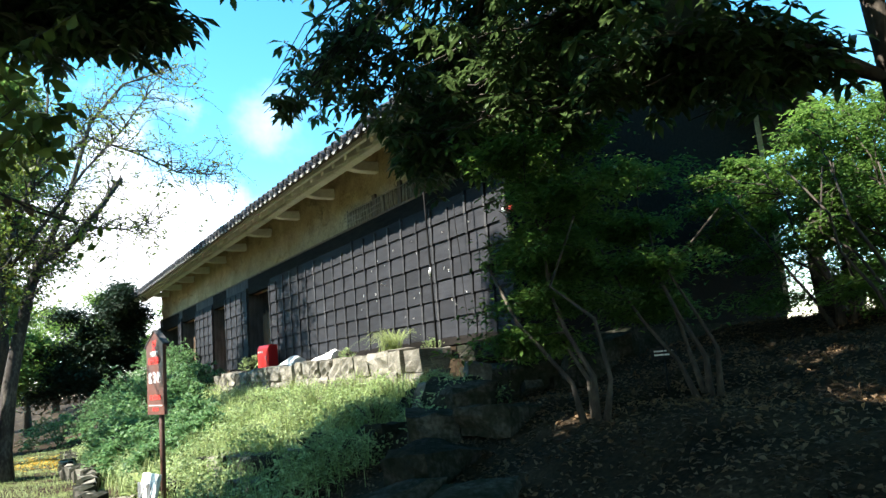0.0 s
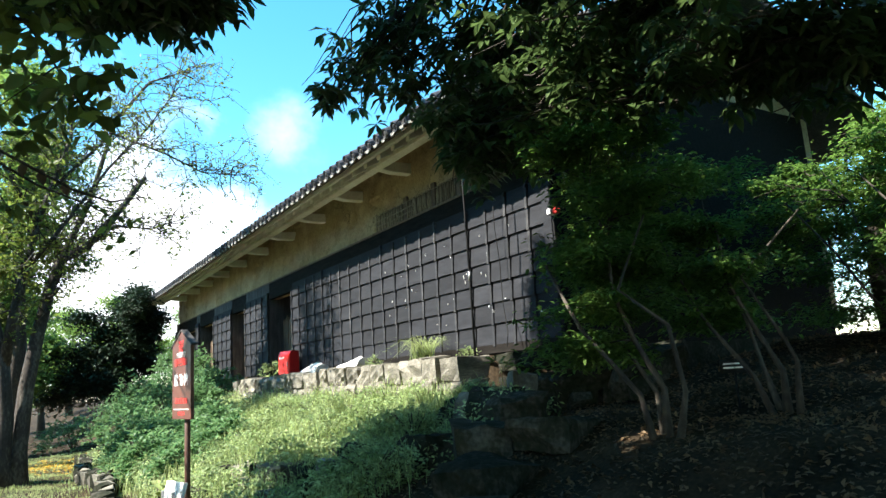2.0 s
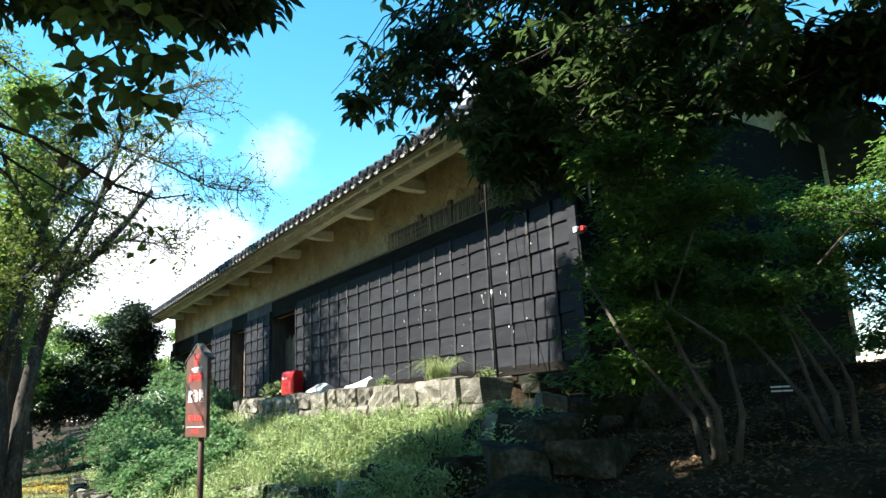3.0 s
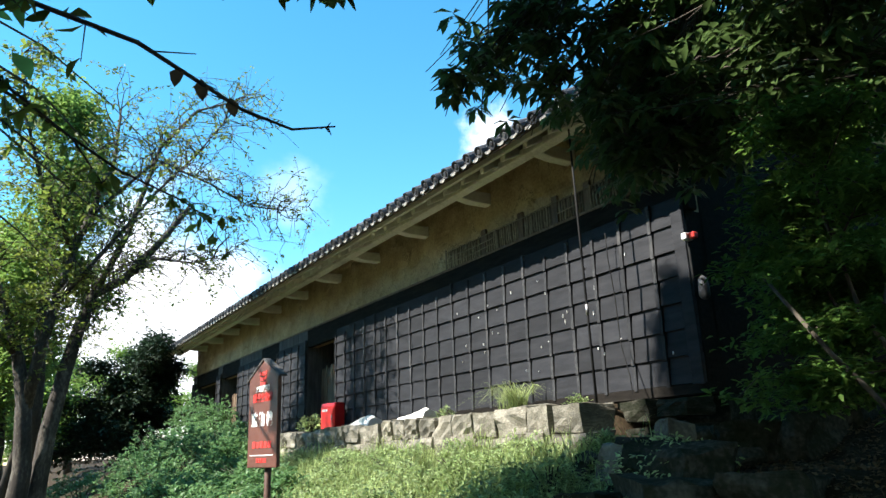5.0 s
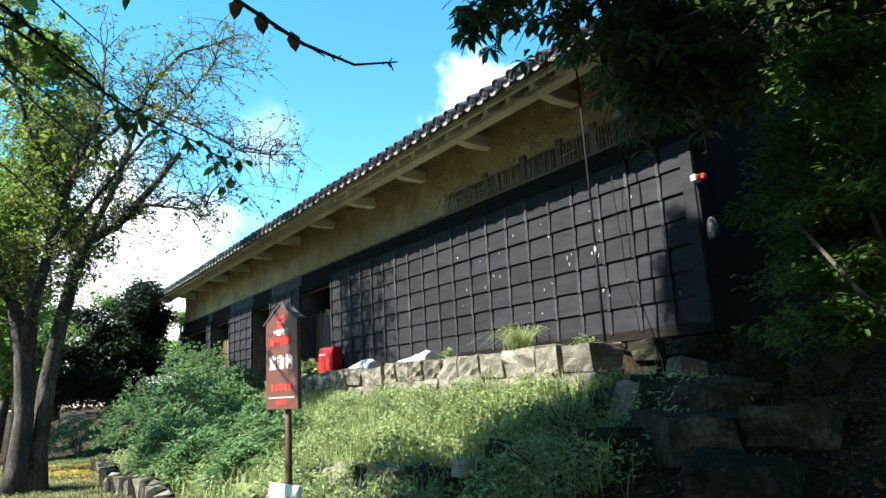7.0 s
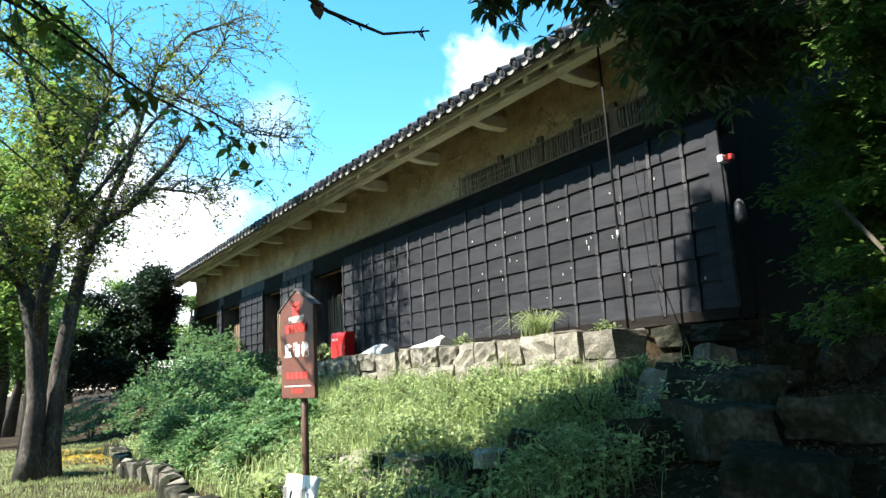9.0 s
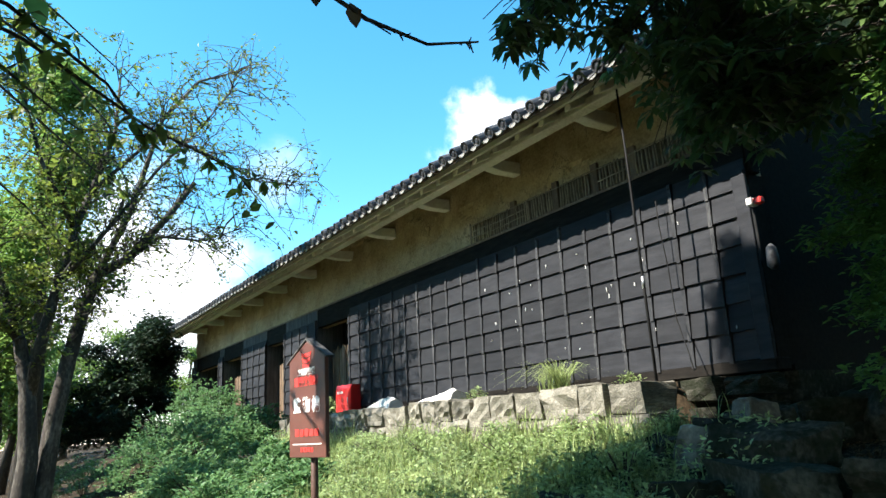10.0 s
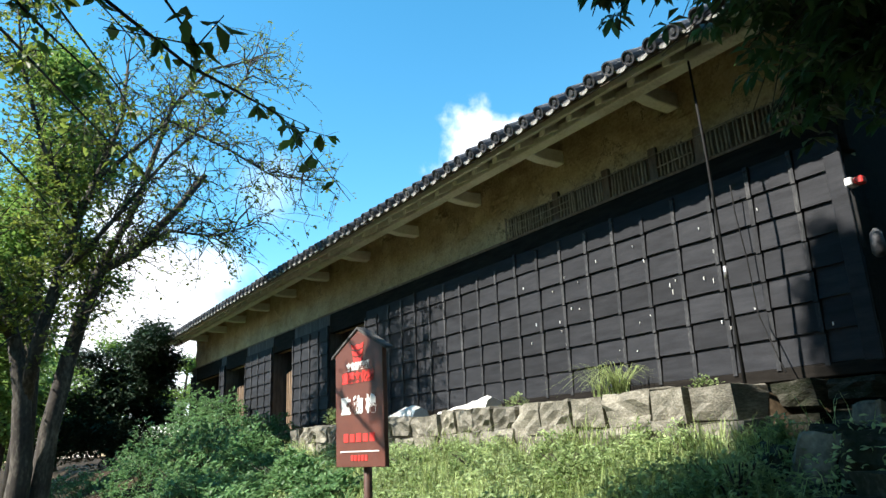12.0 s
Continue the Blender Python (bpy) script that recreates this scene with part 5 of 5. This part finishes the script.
def wood_tree(x, y, h, r, mat, leaf_size, n, label):
    z = gz(x, y) - 0.1
    q = lambda: float(nrng.uniform(-0.3, 0.3))
    ms = [((x + q() * r * 2, y + q() * r * 2, z + h * k), (r * s, r * s, h * 0.14), n) for k, s in ((0.4, 0.75), (0.56, 0.95), (0.72, 0.85), (0.88, 0.55))]
    ms += [((x + r * 0.7 * math.cos(a), y + r * 0.7 * math.sin(a), z + h * k), (r * 0.5, r * 0.5, h * 0.12), n // 2) for a, k in ((0.5, 0.5), (2.4, 0.62), (4.2, 0.47), (5.4, 0.72))]
    return tree("woodland_tree", label, (x, y, z), [(x, y, z), (x + q(), y + q(), z + h * 0.3), (x + q(), y + q(), z + h * 0.6), (x + q(), y + q(), z + h * 0.85)],
                ms, M_DARKBARK, mat, dict(count=4, length=leaf_size, width=leaf_size * 0.5, spread=leaf_size * 0.7, droop=0.2), 0.11 + h * 0.008, 9)


GREEN, DEEP = "leafy green woodland tree in the sun", "unseen woodland tree added to block sun and sky"
for x, y, h, r in ((-1.2, 28, 6.2, 1.8), (-0.6, 34, 6.5, 2.0), (1.0, 41, 5.0, 2.4), (5, 46, 6.5, 2.8), (9, 48, 6, 2.8), (3.0, 52, 7, 3.2), (-0.5, 46, 8, 3.0)):
    wood_tree(x, y, h, r, M_FARTREE, 0.22, 330, GREEN)
for x, y, h, r in ((12, 2.5, 8, 2.4), (9.5, 1.5, 6, 2.0), (8.0, -0.5, 7, 2.2), (16, 1, 9, 2.8), (15.5, 6.5, 5.0, 1.8), (19, 9, 5, 2.4)):
    wood_tree(x, y, h, r, M_FARTREE, 0.19, 480, GREEN)
for x, y, h, rr in ((9.2, 7.4, 3.2, 1.2), (10.8, 8.0, 3.6, 1.3), (8.7, 4.9, 3.0, 1.1), (11.5, 6.4, 5.2, 1.4), (9.6, 3.4, 4.0, 1.4), (13.2, 9.0, 3.4, 1.4)):
    wood_tree(x, y, h, rr, M_MAPLE, 0.11, 200, "bright green sunlit young tree")
wood_tree(-0.5, 22.6, 10.5, 1.9, M_FARTREE, 0.15, 900, GREEN)
# unseen trees added to block sun and sky: dense and tall south-west, lower along the bank
for x, y, h, rr in ((-3.6, 9.4, 9.5, 1.8), (-5.2, 8.2, 9.5, 2.2), (-5.0, 5.6, 10, 2.6), (-4.6, 1.4, 10, 2.8), (-7.5, 7.0, 12, 3.0)):
    wood_tree(x, y, h, rr, M_FARTREE, 0.34, 750, DEEP)
for x, y, h, rr in ((-1.5, -3.2, 9, 3.0), (3.5, -3.6, 9, 3.0), (7.5, -4.0, 9, 3.0), (-9, -3, 10, 3.2), (-10, 3, 11, 3.2), (-12, 9.0, 11, 3.0),
                   (-9.0, 14, 5.5, 2.4), (-9.5, 19, 6.0, 2.8), (-15, 13, 10, 3.6), (-15, 20, 11, 3.8), (-16, 27, 11, 3.8), (-11, 25, 7, 3.0)):
    wood_tree(x, y, h, rr, M_FARTREE, 0.34, 330, DEEP)


# ---- undergrowth ----
def shrub(x, y, r, h, n, mat, label, size=0.1):
    z = gz(x, y)
    root = empty("shrub", (x, y, z))
    tagged(root, label, "shrub", "shrubs on the bank")
    t = Tubes()
    for _ in range(9):
        a, q = nrng.uniform(0, 6.28), nrng.uniform(0.3, 0.85)
        t.add([(0, 0, -0.05), (math.cos(a) * r * q * 0.4, math.sin(a) * r * q * 0.4, h * 0.5), (math.cos(a) * r * q, math.sin(a) * r * q, h * 0.85)], [0.014, 0.009, 0.004], 5)
    t.put("stem", M_DARKBARK, root)["kind"] = "stuff"
    d = nrng.normal(size=(n, 3))
    d /= np.linalg.norm(d, axis=1, keepdims=True)
    d[:, 2] = np.abs(d[:, 2])
    k = nrng.uniform(0.5, 1.0, n) ** 0.6
    lump = 1 + 0.22 * np.sin(d[:, 0] * 5 + x * 7) * np.sin(d[:, 1] * 6 + y * 3)
    p = d * k[:, None] * lump[:, None] * (r, r, h)
    P, W, U, L, D = whorls(p, 4, size, size * 0.5, 0.02, -0.1)
    leaves("leaves", P, W + np.repeat(d, 4, axis=0) * 0.7, U, L, D, mat, root)
    return root


for x, y, r, h in ((1.5, 14.0, 0.5, 0.5), (2.3, 14.6, 0.6, 0.55), (1.4, 15.6, 0.7, 0.7), (2.6, 16.4, 0.75, 0.65), (1.6, 17.6, 0.8, 0.85), (2.9, 18.2, 0.8, 0.65), (2.0, 19.6, 0.9, 1.0), (3.3, 20.2, 0.8, 1.0),
                   (4.1, 21.4, 0.7, 1.1), (2.9, 22.0, 1.0, 1.3), (4.2, 23.6, 0.8, 1.2), (3.4, 24.8, 1.0, 1.4), (4.5, 26.5, 0.9, 1.3), (2.2, 24.5, 1.0, 1.2), (3.2, 28, 1.2, 1.5), (1.2, 27.5, 1.1, 1.0), (4.6, 29.5, 0.9, 1.6)):
    shrub(x, y, r, h, 620, M_SHRUB, "dense leafy green shrub on the sunny bank", 0.1)
for x, y, r, h in ((3.95, 11.2, 0.3, 0.6), (3.85, 12.3, 0.35, 0.55), (3.95, 13.4, 0.3, 0.5), (3.9, 14.4, 0.35, 0.55), (3.95, 15.6, 0.35, 0.5), (3.75, 10.6, 0.35, 0.55), (3.5, 11.7, 0.4, 0.5), (3.3, 13.0, 0.45, 0.55), (3.4, 14.6, 0.45, 0.5), (3.0, 9.6, 0.45, 0.6), (2.2, 9.0, 0.5, 0.55), (4.0, 9.9, 0.3, 0.5)):
    shrub(x, y, r, h * 0.78, 420, M_WEED, "loose clump of tall weeds below the stone footing", 0.055)

# grass and weeds of the bank
n = 30000
gx_, gy_ = nrng.uniform(0.75, 4.12, n), nrng.uniform(6.0, 21.0, n)
keep = nrng.random(n) < (0.35 + 0.65 * smooth(0.9, 2.0, gx_)) * smooth(8.0 + 0.5 * np.maximum(0, gx_ - 2), 9.6 + 0.3 * np.maximum(0, gx_ - 2), gy_)
gx_, gy_ = gx_[keep], gy_[keep]
gp = np.stack([gx_, gy_, ground_z(gx_, gy_) - 0.02], 1)
tall = 0.1 + 0.22 * smooth(3.2, 4.0, gx_) + 0.3 * nrng.random(len(gp)) ** 1.5 + 0.16 * (np.sin(gx_ * 3.1 + 1) * np.sin(gy_ * 2.3) > 0.1)
g = blades("bank_grass", gp, tall, nrng.uniform(0.006, 0.013, len(gp)), 0.8, M_GRASS, None, nrng)
tagged(g, "bright green tall grass covering the bank", "grass", kind="stuff")
n = 52000
wx, wy = nrng.uniform(0.9, 4.15, n), nrng.uniform(8.4, 21.0, n)
hgt = nrng.random(n) * (0.3 + 0.2 * np.sin(wx * 4.0) * np.sin(wy * 3.0))
wp = np.stack([wx, wy, ground_z(wx, wy) + hgt], 1)
ob = leaves("bank_weeds", *scattered(wp, 0.062, 0.026, 0.7), M_WEED)
tagged(ob, "mixed leafy weeds among the grass of the bank", "weeds", kind="stuff")
n = 30000
px_, py_ = nrng.uniform(-1.4, 1.6, n), nrng.uniform(10, 26, n)
keep = nrng.random(n) < 0.15 + smooth(11, 14, py_) * 0.8
px_, py_ = px_[keep], py_[keep]
g = blades("path_grass", np.stack([px_, py_, ground_z(px_, py_) - 0.01], 1), nrng.uniform(0.03, 0.1, len(px_)), nrng.uniform(0.004, 0.008, len(px_)), 0.9, M_GRASS, None, nrng)
tagged(g, "short sparse grass beside the earth path", "grass", kind="stuff")
# fallen leaves under the trees
n = 22000
lx, ly = nrng.uniform(1.5, 9.5, n), nrng.uniform(1.0, 9.2, n)
ob = leaves("leaf_litter", *scattered(np.stack([lx, ly, ground_z(lx, ly) + 0.015], 1), 0.055, 0.03, 0.3), M_DRY)
tagged(ob, "dry brown fallen leaves on the earth under the trees", "leaf litter", kind="stuff")
n = 700
lx, ly = nrng.normal(0.6, 0.5, n), nrng.normal(21.8, 0.9, n)
ob = leaves("leaf_litter", *scattered(np.stack([lx, ly, ground_z(lx, ly) + 0.02], 1), 0.08, 0.05, 0.25), M_YELLOW)
tagged(ob, "yellow fallen leaves around the cherry's foot", "leaf litter", kind="stuff")


def tuft(x, y, z, n, h, lean, label, name="grass_tuft"):
    p = np.zeros((n, 3))
    p[:, :2] = nrng.normal(0, 0.05, (n, 2))
    ob = blades(name, p, nrng.uniform(0.6, 1.0, n) * h, nrng.uniform(0.008, 0.014, n), lean, M_GRASS, None, nrng)
    ob.location = (x, y, z)
    return tagged(ob, label, "grass")


tuft(4.72, 12.1, 2.33, 110, 0.52, 2.4, "arching tuft of long pampas-like grass on the footing")
tuft(4.74, 12.4, 2.33, 40, 0.42, 2.6, "arching tuft of long pampas-like grass on the footing")
shrub(4.75, 11.0, 0.12, 0.14, 40, M_WEED, "small weed sprouting on the stone footing", 0.05)
shrub(4.8, 19.6, 0.3, 0.45, 120, M_WEED, "pale leafy weed beside the red box", 0.08)
shrub(4.75, 14.0, 0.2, 0.2, 50, M_WEED, "small weed sprouting on the stone footing", 0.05)
shrub(0.85, 11.9, 0.14, 0.45, 26, M_GRASS, "bright broad-leaved plant by the sign post", 0.13)
